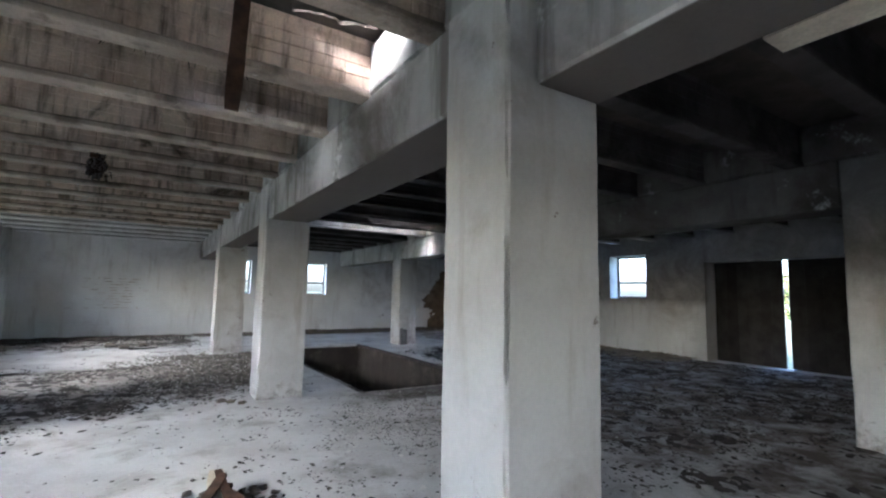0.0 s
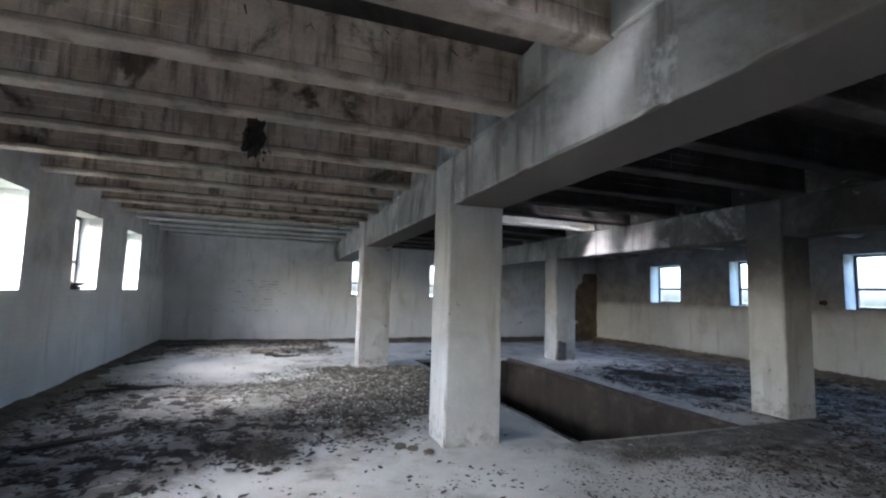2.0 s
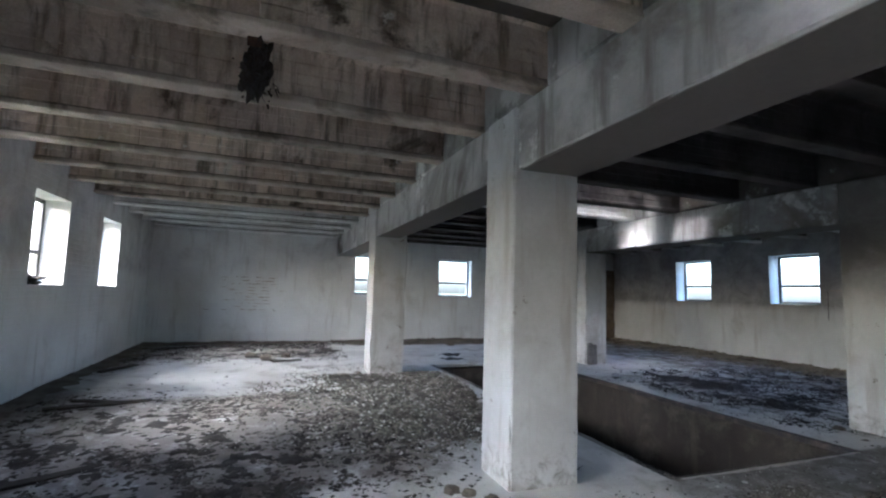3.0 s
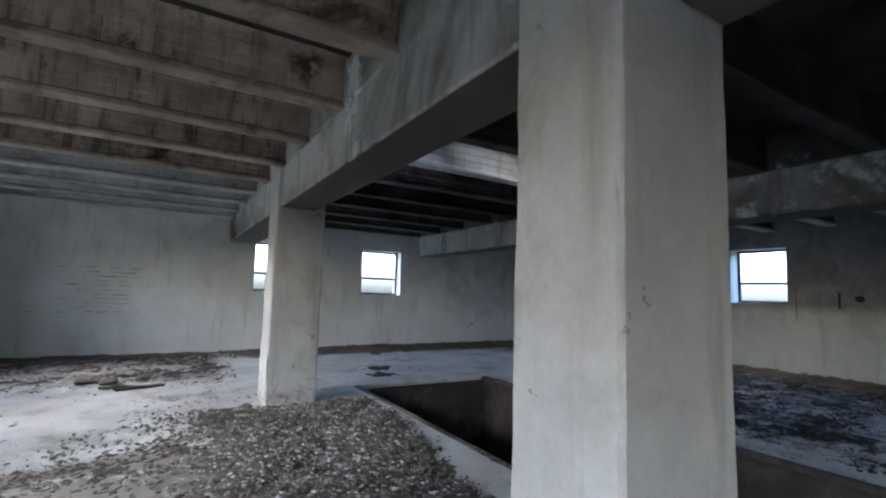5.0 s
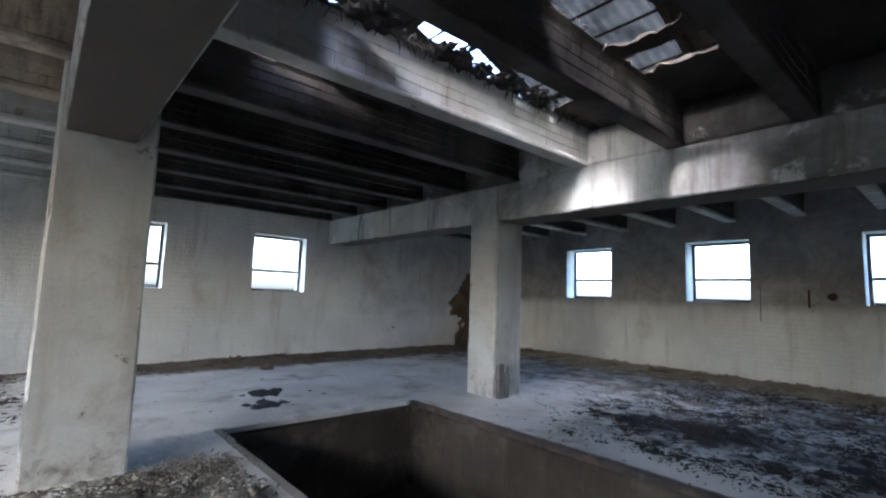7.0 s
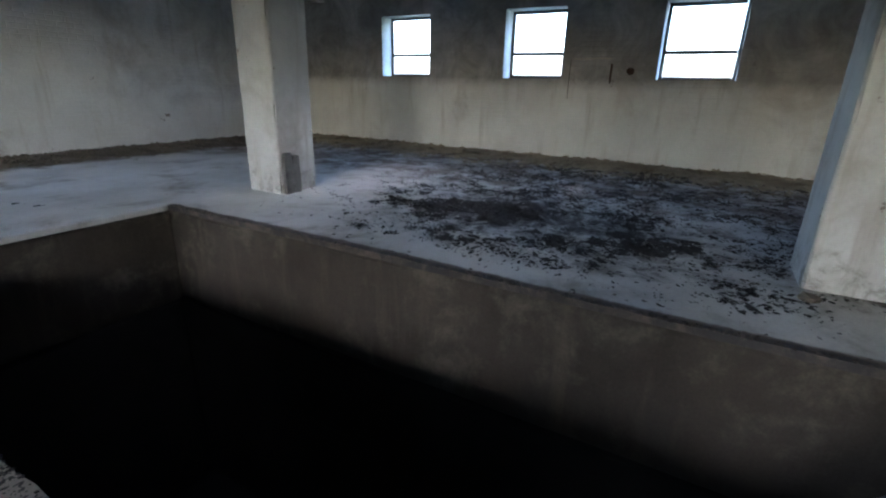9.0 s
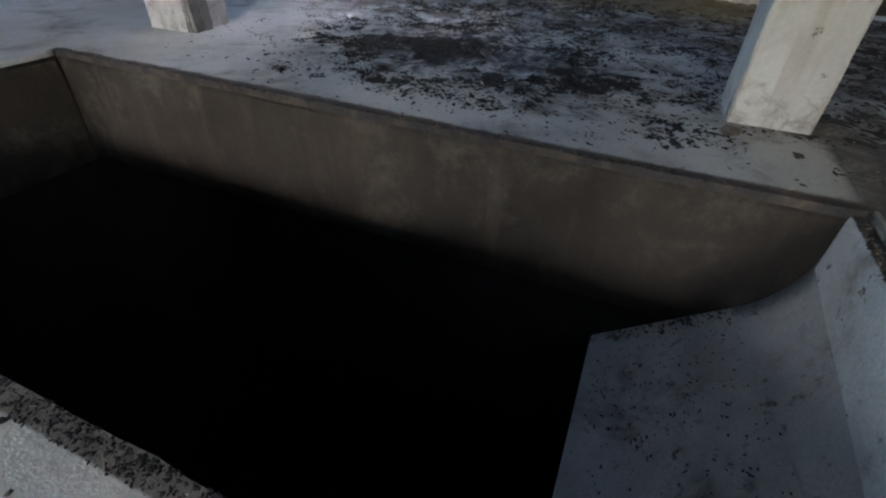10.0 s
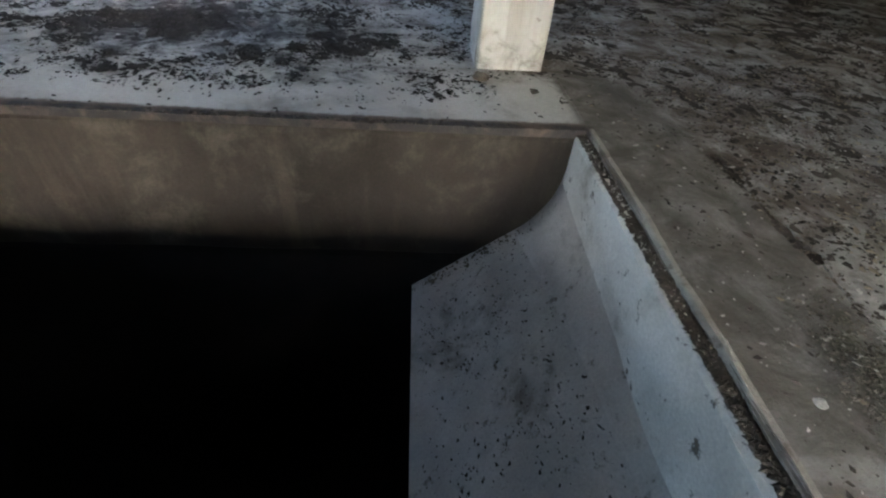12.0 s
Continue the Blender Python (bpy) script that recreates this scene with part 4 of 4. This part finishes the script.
layer("black_patch_north", (1.8, 4.2, 10.95, 13.4), lambda x, y: 0.05 * (0.55 * fbm(x, y, 2.8, 40.0) + 0.35 * fbm(x, y, 9.0, 4.0) + 1.0 * math.exp(-(((x - 3.2) / 0.3) ** 2 + ((y - 12.4) / 0.35) ** 2)) + 0.75 * math.exp(-(((x - 2.9) / 0.55) ** 2 + ((y - 11.7) / 0.3) ** 2)) - 0.64), 0.035, M_CHAR, "black soot patch on pale floor", "litter")


def over(f):
    return lambda x, y: floor_z(x, y) + max(0.0, f(x, y))


def bits(name, n, box4, dense, size, seed, material, label, height, squash=0.4, power=2.2):
    return tagged(lumps(name, spread(n, box4, dense, size, seed, height, power), material, squash, None, seed), label, "debris", kind="stuff")


bits("litter", 26000, (-3.75, 1.0, 1.0, 15.3), lambda x, y: west_litter(x, y) * (0.06 + clump(x, y, 1.8, 2.0, -0.1, 0.5)) * (0.3 + clump(x, y, 7.0, 1.0, -0.1, 0.4)), (0.003, 0.026), 21, M_LITTER, "dark leaf and dung crumbs scattered on the floor", over(west_layer), 0.35, 3.2)
bits("gravel", 17000, (-1.6, 2.2, 5.5, 10.5), lambda x, y: max(gravel_here(x, y), 0.16 * fade(x, -1.6, 0.2) * (1 - fade(x, 0.9, 1.3)) * fade(y, 5.6, 6.6) * (1 - fade(y, 9.6, 10.2))) * (0.2 + clump(x, y, 3.0, 5.0, -0.4, 0.3)), (0.005, 0.025), 22, M_GRAVEL, "grey rubble gravel heaped beside the pit", over(gravel_layer), 0.7)
bits("black_litter", 24000, (4.72, 9.6, 5.0, 10.4), lambda x, y: black_here(x, y) * (0.04 + clump(x, y, 2.2, 12.0, -0.15, 0.4)) * (0.25 + clump(x, y, 7.0, 3.0, -0.1, 0.4)), (0.002, 0.016), 23, M_CHAR, "black charred crumbs scattered on the floor", over(black_layer))
bits("brown_litter", 17000, (1.4, 10.5, 0.5, 9.5), lambda x, y: (0.06 + brown_here(x, y)) * (0.04 + clump(x, y, 1.6, 17.0, -0.05, 0.4)) * (0.25 + clump(x, y, 6.0, 3.0, -0.1, 0.4)), (0.003, 0.021), 24, M_LITTER, "brown litter crumbs scattered over the dirt", over(brown_layer))
bits("plaster_chips", 2600, (-3.6, 9.8, 1.0, 15.0), lambda x, y: 0.1 + clump(x, y, 1.2, 44.0, 0.0, 0.5), (0.004, 0.02), 25, M_CHIP, "small pale plaster chips strewn on the floor", over(lambda x, y: max(west_layer(x, y) if x < 0.95 else 0, brown_layer(x, y) if x > 1.9 else 0, gravel_layer(x, y) if -0.8 < x < 2.2 and 5.5 < y < 10.5 else 0)), 0.35, 4.0)
bits("gravel_chips", 1500, (-0.6, 2.2, 5.7, 10.4), lambda x, y: gravel_here(x, y), (0.006, 0.02), 26, M_CHIP, "pale stone chips in the gravel", lambda x, y: floor_z(x, y) + max(0, gravel_layer(x, y)) + 0.012, 0.5)
bits("bank_clods", 2600, (0.8, 10.6, 14.2, 15.45), lambda x, y: fade(y, 14.3, 15.2), (0.008, 0.035), 27, M_DIRT, "earth clods along the end wall", over(north_bank), 0.6)
bits("bank_crumbs", 2200, (8.9, 10.6, 5.0, 15.2), lambda x, y: fade(x, 8.9, 10.0), (0.008, 0.05), 28, M_DUST, "sandy crumbs along the wall foot", over(east_bank), 0.5)
bits("column_grit", 900, (-0.6, 1.4, 9.2, 11.2), lambda x, y: 0.25 + clump(x, y, 4.0, 50.0, -0.1, 0.4), (0.003, 0.016), 36, M_GRAVEL, "grey grit strewn round the column foot", floor_z, 0.5, 2.5)
bits("foreground_chips", 800, (0.9, 2.6, 1.6, 4.4), lambda x, y: 0.15 + clump(x, y, 2.0, 31.0, 0.0, 0.4), (0.004, 0.027), 35, M_CHIP, "pale plaster flakes on the bare concrete", floor_z, 0.3, 2.5)
bits("foreground_crumbs", 1500, (0.3, 3.2, 1.0, 4.7), lambda x, y: 0.05 + clump(x, y, 2.4, 63.0, 0.05, 0.4), (0.003, 0.02), 40, M_LITTER, "dark crumbs scattered on the bare concrete", floor_z, 0.3, 2.6)
bits("near_chips", 650, (2.4, 4.8, 3.2, 4.98), lambda x, y: 0.1 + fade(-y, -4.5, -3.7) + clump(x, y, 3.0, 9.0, 0.1, 0.5), (0.002, 0.011), 29, M_CHIP, "stone grit on the concrete apron", lambda x, y: floor_z(x, y) + (0.006 if y > 4.39 else max(0.0, brown_layer(x, y))), 0.5, 3.0)
bits("near_crumbs", 9000, (1.5, 6.0, 2.4, 4.98), lambda x, y: 0.1 + 1.2 * fade(-y, -4.4, -3.9) + clump(x, y, 3.0, 5.0, 0.1, 0.5), (0.002, 0.012), 30, M_LITTER, "dark crumbs on the concrete apron", lambda x, y: floor_z(x, y) + (0.006 if y > 4.39 else max(0.0, brown_layer(x, y))), 0.5, 2.5)

bits("leaf_scraps", 2600, (2.4, 7.5, 2.3, 4.9), lambda x, y: 0.04 + fade(-y, -4.4, -3.9) * (0.15 + clump(x, y, 2.6, 27.0, -0.1, 0.4)), (0.003, 0.016), 37, M_DUST, "dry brown leaf scraps in the dirt", lambda x, y: floor_z(x, y) + (0.008 if y > 4.39 else 0.006 + max(0.0, brown_layer(x, y))), 0.25, 1.8)

rng = random.Random(38)
tagged(lumps("grit_heap", [(rng.gauss(2.72, 0.2), rng.gauss(4.52, 0.09), 0.007 + 0.01 * rng.random(), 0.0015 + 0.007 * rng.random() ** 2) for _ in range(2800)], M_GRAVEL, 0.6, None, 38), "loose grey grit strewn on the apron", "debris", kind="stuff")
tagged(lumps("grit_chips", [(rng.gauss(2.75, 0.22), rng.gauss(4.54, 0.12), 0.014, 0.002 + 0.009 * rng.random() ** 2) for _ in range(130)], M_CHIP, 0.5, None, 39), "pale chips among the grit on the apron", "debris", kind="stuff")

# crumbs caught along the pit's edges and on the chute
rng = random.Random(5)
edge = [(rng.uniform(px0 + 0.02, px1 - 0.02), py0 - 0.002 + 0.062 * rng.random() ** 1.4, -0.022, 0.002 + 0.011 * rng.random() ** 2.2) for _ in range(6000)]
tagged(lumps("groove_dirt", edge, M_LITTER, 0.6, None, 41), "dirt packed in the groove of the pit edge", "debris", kind="stuff")
edge = [(px0 - 0.075 * rng.random() ** 1.3 - 0.002, rng.uniform(py0, py1), floor_z(px0, 7) - 0.002, 0.0015 + 0.0065 * rng.random() ** 3) for _ in range(9000)]
tagged(lumps("edge_dirt_west", edge, M_CHAR, 0.6, None, 42), "dark dirt along the near pit edge", "debris", kind="stuff")
edge = [(px1 + abs(rng.gauss(0, 0.03)) + 0.002, rng.uniform(py0, py1), floor_z(px1, 7) - 0.003, 0.0018 + 0.012 * rng.random() ** 2.6) for _ in range(2600)]
tagged(lumps("edge_dirt_east", edge, M_LITTER, 0.6, None, 43), "brown grit along the far pit edge", "debris", kind="stuff")


def chute_z(y):
    return -0.545 - (y - 5.06) * 0.80 / 0.99


def chute_bits(name, n, size, material, label, seed, near_wall=False):
    r, spots = random.Random(seed), []
    while len(spots) < n:
        y = 5.11 + 0.88 * r.random()
        x = px1 - 0.012 - abs(r.gauss(0, 0.05)) if near_wall else r.uniform(px0 + 0.05, px1 - 0.02)
        if near_wall or 0.3 + clump(x, y, 3.5, 60.0, -0.1, 0.5) > r.random():
            spots.append((x, y, chute_z(y) - 0.002, size[0] + (size[1] - size[0]) * r.random() ** 3))
    return tagged(lumps(name, spots, material, 0.35, None, seed), label, "debris", kind="stuff")


chute_bits("chute_crumbs", 2200, (0.0014, 0.011), M_LITTER, "dark crumbs on the chute slab", 51)
chute_bits("chute_chips", 300, (0.0015, 0.008), M_CHIP, "pale chips on the chute slab", 52)
chute_bits("chute_edge_dirt", 260, (0.003, 0.02), M_DIRT, "dirt along the chute's wall joint", 53, True)

# Near-black lumps stand in for the shade inside the holes.
for a, b, c, d in CRACKS:
    tagged(lumps("hole_dirt", [(rng.uniform(a, b), rng.uniform(c, d), -0.07 + 0.02 * rng.random(), rng.uniform(0.015, 0.03)) for _ in range(90)], M_RECESS, 0.8, None, 46), "near-black lumps that darken a broken hole of the floor", "debris", kind="stuff")


for k, (a, b, c, d) in enumerate(CRACKS):
    spots = [(rng.gauss((a + b) / 2, (b - a) * 0.42), rng.choice((c, d)) + rng.gauss(0, 0.012), 0.002, 0.002 + 0.01 * rng.random() ** 2) for _ in range(60)]
    tagged(lumps("hole_rubble", spots, M_DIRT, 0.6, None, 60 + k), "crumbled concrete round a broken hole in the floor", "debris", kind="stuff")

# earth under the broken places of the floor, near-black to darken the holes
tagged(solid_mesh("subsoil", rough_box(3.1, 4.7, 4.15, 4.55, -0.3, -0.07, 0.15, 0.02, 0.02, 0.01), M_RECESS), "near-black earth below the broken floor, shade put into its colour", "earth", kind="structure")


# ---- single things ----
def plank(name, m, length, width, thick, material, label, category="plank", group=""):
    bm = bmesh.new()
    rng2 = random.Random(int(length * 1000 + width * 77))
    rings = []
    for k in range(7):
        x = length * k / 6
        w = width * (1 + 0.12 * (rng2.random() - 0.5)) / 2
        if k in (0, 6):
            w *= 0.8
            x += rng2.uniform(-0.03, 0.03)
        sag = 0.006 * math.sin(k)
        rings.append([bm.verts.new(m @ Vector((x, a * w, b * thick + sag))) for a, b in ((-1, 0.08), (-0.94, 0), (0.94, 0), (1, 0.08), (1, 0.9), (0.94, 1), (-0.94, 1), (-1, 0.9))])
    for a, b in zip(rings, rings[1:]):
        for i in range(8):
            bm.faces.new((a[i], a[(i + 1) % 8], b[(i + 1) % 8], b[i]))
    bm.faces.new(rings[0]), bm.faces.new(rings[-1])
    return tagged(part(name, bm, material), label, category, group)


def clod(name, at, radius, squash, material, label, category, seed, n=3):
    bm = bmesh.new()
    bmesh.ops.create_icosphere(bm, subdivisions=n, radius=1.0)
    off = Vector((seed * 3.1, seed * 1.7, 0))
    for p in bm.verts:
        r = radius * (1 + 0.45 * noise.fractal(p.co * 1.6 + off, 0.7, 2.0, 4))
        p.co = Vector((p.co.x * r, p.co.y * r, p.co.z * r * squash)) + Vector(at)
    return tagged(part(name, bm, material), label, category)


# props against the column
for x, l, w in ((5.60, 0.46, 0.12), (5.715, 0.43, 0.10)):
    plank("prop_board", pose(x, 10.412, 0.0, 0, -90, 0) @ pose(0, 0, 0, 90, 0, 0), l, w, 0.05, M_FRAME, "short grey board standing against the column", "board", "boards at the column")

# broken boards and bark on the floor by the first column
for k, (x, y, a, l, w, tilt) in enumerate(((-0.26, 2.24, 48, 0.5, 0.07, 5), (-0.04, 2.20, 84, 0.60, 0.11, 9), (0.06, 2.16, 93, 0.58, 0.06, 8), (0.14, 2.22, 108, 0.5, 0.06, 5), (-0.16, 2.2, 66, 0.5, 0.07, 6))):
    plank("broken_board", pose(x, y - 0.35, 0.02 + 0.012 * k, 0, -tilt, a), l, w, 0.03, M_RUST if k != 1 else M_BOARD, "broken weathered board in a small heap", "board", "broken boards")
rng = random.Random(8)
tagged(lumps("board_rubble", [(rng.gauss(0.0, 0.15), rng.gauss(2.1, 0.13), 0.0, rng.uniform(0.01, 0.05)) for _ in range(200)], M_LITTER, 0.6, None, 8), "bark and rubble heaped around broken boards", "rubble", kind="stuff")

tagged(lumps("sill_rubble", [(WX0 - rng.uniform(0.02, 0.26), 9.24 + 0.5 * rng.random() ** 2, SILLS["west"][0] + 0.1 * rng.random() ** 2, rng.uniform(0.015, 0.06)) for _ in range(90)], M_LITTER, 0.7, None, 15), "dark rubble lying on a window sill", "rubble", kind="stuff")

# loose boards and clods elsewhere
for x, y, a, l, w in ((-3.35, 11.0, 70, 0.9, 0.12), (-3.2, 8.5, 20, 1.1, 0.12), (-3.0, 8.9, -15, 0.6, 0.09), (-2.9, 6.0, 35, 1.0, 0.1), (-0.75, 11.75, 25, 0.55, 0.14), (-0.95, 12.0, -10, 0.6, 0.12), (-1.3, 12.4, 15, 0.5, 0.12)):
    plank("loose_board", pose(x, y, floor_z(x, y) + 0.012, 2, 1, a), l, w, 0.022, M_WOOD, "dark weathered board lying on the floor", "board", "loose boards")
for k, (x, y, r) in enumerate(((0.5, 5.22, 0.055), (0.62, 5.1, 0.05), (0.4, 5.3, 0.06), (-0.9, 12.3, 0.12), (-0.5, 12.5, 0.1), (-1.2, 12.7, 0.12), (3.9, 14.2, 0.11), (0.35, 10.05, 0.08), (0.6, 10.2, 0.07), (5.3, 5.6, 0.06), (3.05, 3.95, 0.04), (2.71, 4.8, 0.022))):
    clod("clod", (x, y, floor_z(x, y) + r * 0.22), r, 0.5, M_CHIP if r < 0.045 else M_DIRT, "lump of dried dirt lying on the floor", "clod", k + 1, 2)


rng = random.Random(14)
tagged(lumps("litter_pile", [(rng.gauss(-0.84, 0.14), rng.gauss(5.5, 0.2), 0.002 + 0.02 * rng.random(), rng.uniform(0.006, 0.04)) for _ in range(420)], M_LITTER, 0.35, None, 14), "small pile of dark litter flakes on the floor", "litter", kind="stuff")


def strands(name, spots, length, material, label, category, seed, lean=0.25):
    """Torn reed matting: many thin tapered strands that hang from broken edges."""
    r = random.Random(seed)
    verts, faces = [], []
    for x, y, z in spots:
        l = length * (0.3 + r.random() ** 1.5)
        d = Vector((r.gauss(0, lean), r.gauss(0, lean), -1)).normalized() * l
        w = r.uniform(0.004, 0.014)
        a, n = r.uniform(0, 3.1), len(verts)
        u, t = Vector((math.cos(a), math.sin(a), 0)) * w, Vector((-math.sin(a), math.cos(a), 0)) * w * 0.5
        p, q = Vector((x, y, z)), Vector((x, y, z)) + d
        verts += [p - u, p + t, p + u, q - u * 0.4, q + t * 0.4, q + u * 0.4]
        faces += [(n, n + 1, n + 4, n + 3), (n + 1, n + 2, n + 5, n + 4), (n + 2, n, n + 3, n + 5), (n, n + 2, n + 1), (n + 3, n + 4, n + 5)]
    return tagged(solid_mesh(name, (verts, faces), material), label, category, kind="stuff" if label else "")


rng = random.Random(31)
strands("torn_matting", [(rng.uniform(1.9, 5.6), 8.99 + rng.uniform(-0.14, 0.02), DECK_Z + 0.02) for _ in range(420)], 0.12, M_CHAR, "torn dark reed matting hanging from the broken ceiling", "matting", 31, 0.7)
strands("torn_matting", [(rng.uniform(1.9, 5.6), 8.0 + rng.uniform(-0.1, 0.1), DECK_Z + 0.03) for _ in range(200)], 0.12, M_LITTER, "torn dark reed matting hanging from the broken ceiling", "matting", 32, 0.9)
strands("torn_matting", [(rng.uniform(-1.2, 0.75), 3.98 + rng.uniform(-0.06, 0.3), DECK_Z + 0.01) for _ in range(600)], 0.16, M_LITTER, "torn dark reed matting hanging from the broken ceiling", "matting", 33, 0.9)
strands("torn_matting", [(rng.uniform(-0.9, 0.7), 2.72 + rng.uniform(-0.14, 0.05), DECK_Z + 0.01) for _ in range(420)], 0.14, M_LITTER, "torn dark reed matting hanging from the broken ceiling", "matting", 34, 0.8)

r6 = random.Random(35)
tatters = []
while len(tatters) < 420:
    x, y = r6.uniform(1.9, 4.85), 9.0 - abs(r6.gauss(0, 0.09))
    if clump(x, 0.0, 2.2, 3.0, -0.15, 0.35) > r6.random():
        tatters.append((x, y, DECK_Z + r6.uniform(-0.03, 0.03), r6.uniform(0.015, 0.06)))
tagged(lumps("matting_tatters", tatters, M_CHAR, 0.5, None, 35), "black tatters of matting along the torn ceiling edge", "matting", kind="stuff")

# dark clump of straw hanging from the ceiling
nest = tagged(new("hanging_nest"), "dark ragged straw clump hanging below a ceiling rib", "nest")
nest.location = (-1.08, 5.2, 2.83)
bm = bmesh.new()
bmesh.ops.create_icosphere(bm, subdivisions=4, radius=1.0)
for p in bm.verts:
    r = 0.9 + 0.34 * noise.fractal(p.co * 2.2, 0.7, 2.0, 4)
    p.co = pose(0, 0, 0, -16, 0, 8) @ Vector((p.co.x * 0.095 * r, p.co.y * 0.27 * r, p.co.z * 0.1 * r * (1.15 if p.co.y > 0 else 0.85)))
part("clump", bm, M_NEST, nest)
part("strip", box(bmesh.new(), -0.05, 0.03, -0.27, -0.25, 0.03, 0.2, None, 0.004), M_RUST, nest)
r5 = random.Random(77)
hairs = strands("straw", [(r5.gauss(0, 0.05), r5.gauss(0.03, 0.13), r5.uniform(-0.1, 0.04)) for _ in range(160)], 0.05, M_NEST, "", "", 78, 0.6)
hairs.parent = nest
for key in list(hairs.keys()):
    del hairs[key]
tagged(hairs, kind="stuff")

# rusted strip hanging down at the ceiling hole, and a board along the beam, pale to look lit
plank("hanging_strip", pose(-0.13, 1.63, 2.5, 0, -88, 0) @ pose(0, 0, 0, 88, 0, 0), 0.86, 0.095, 0.02, M_RUST, "rusted flat strip hanging from the broken ceiling", "strip")
plank("beam_board", pose(1.475, -0.62, BEAM_Z0 - 0.004, 0, 0, -90), 2.4, 0.2, 0.03, M_BOARD, "board along the lower edge of the beam, light on it put into its pale colour", "board")

# battens under the roof, seen through the broken ceiling
for k in range(12):
    x = 4.2 + 0.42 * k
    plank("roof_batten", pose(x, 6.0, roof_z(x) - 0.016, 0, 0, 90), 6.4, 0.06, 0.015, M_ATTIC, "dark roof batten under the slates", "batten", "roof battens")

# bare masonry where plaster fell off in the far corner
mx, mz = steps(8.9, WX1 - 0.01, 0.07), steps(0.02, 2.4, 0.07)


def plaster_left(x, y, z):
    return x - 9.35 - 0.45 * max(0.0, z - 1.2) + 0.5 * noise.fractal(Vector((x * 1.3, 3.0, z * 1.3)), 0.7, 2.0, 4) < 0


tagged(solid_mesh("bare_masonry", lattice(mx, [WY1 - 0.03, WY1 + 0.03], mz, plaster_left, lambda p: p + wobble(p, 0.025, 5.0)), M_BRICK),
       "bare brown masonry where the plaster fell off", "masonry", kind="structure")

# plaster cracks along brick courses on the end wall
r7 = random.Random(9)
vv, ff = [], []
for k in range(90):
    x, z = r7.gauss(-1.25, 0.33), 0.85 + 0.085 * r7.randint(0, 10) + r7.gauss(0, 0.008)
    l, h, n = r7.uniform(0.02, 0.14), r7.uniform(0.004, 0.012), len(vv)
    for d, e in ((-l, 0), (-l * 0.3, h), (l, h * 0.3), (l * 0.4, -h)):
        vv.append((x + d, WY1 - 0.018, z + e))
    vv.append((x, WY1 + 0.02, z))
    ff += [(n, n + 1, n + 2, n + 3), (n, n + 1, n + 4), (n + 1, n + 2, n + 4), (n + 2, n + 3, n + 4), (n + 3, n, n + 4)]
tagged(solid_mesh("plaster_cracks", (vv, ff), M_RIB), "chipped plaster cracks along brick courses", "cracks", kind="structure")


# iron stub in the east wall
stub = tagged(new("wall_stub"), "rusty iron pipe stub sticking out of the wall", "pipe stub")
stub.location = (WX1, 7.65, 1.54)
bm = bmesh.new()
bmesh.ops.create_cone(bm, cap_ends=True, segments=12, radius1=0.05, radius2=0.045, depth=0.14, matrix=pose(-0.05, 0, 0, 0, 90, 0))
part("pipe", bm, M_RUST, stub)
bm = bmesh.new()
bmesh.ops.create_cone(bm, cap_ends=True, segments=10, radius1=0.06, radius2=0.05, depth=0.02, matrix=pose(0, 0, 0, 0, 90, 0))
part("flange", bm, M_RUST, stub)
plank("wall_strip", pose(WX1 - 0.012, 7.96, 1.34, 0, -90, 0) @ pose(0, 0, 0, 0, 0, 0), 0.34, 0.03, 0.02, M_RUST, "thin rusty strip fixed on the wall", "strip")
plank("wall_strip", pose(WX1 - 0.006, 8.66, 1.08, 0, -90, 0), 0.64, 0.008, 0.008, M_RUST, "thin rusty strip fixed on the wall", "strip")
plank("wall_strip", pose(WX1 - 0.018, 8.0, 1.73, 0, 0, 90), 0.64, 0.014, 0.012, M_BOARD, "thin pale batten fixed on the wall", "strip")
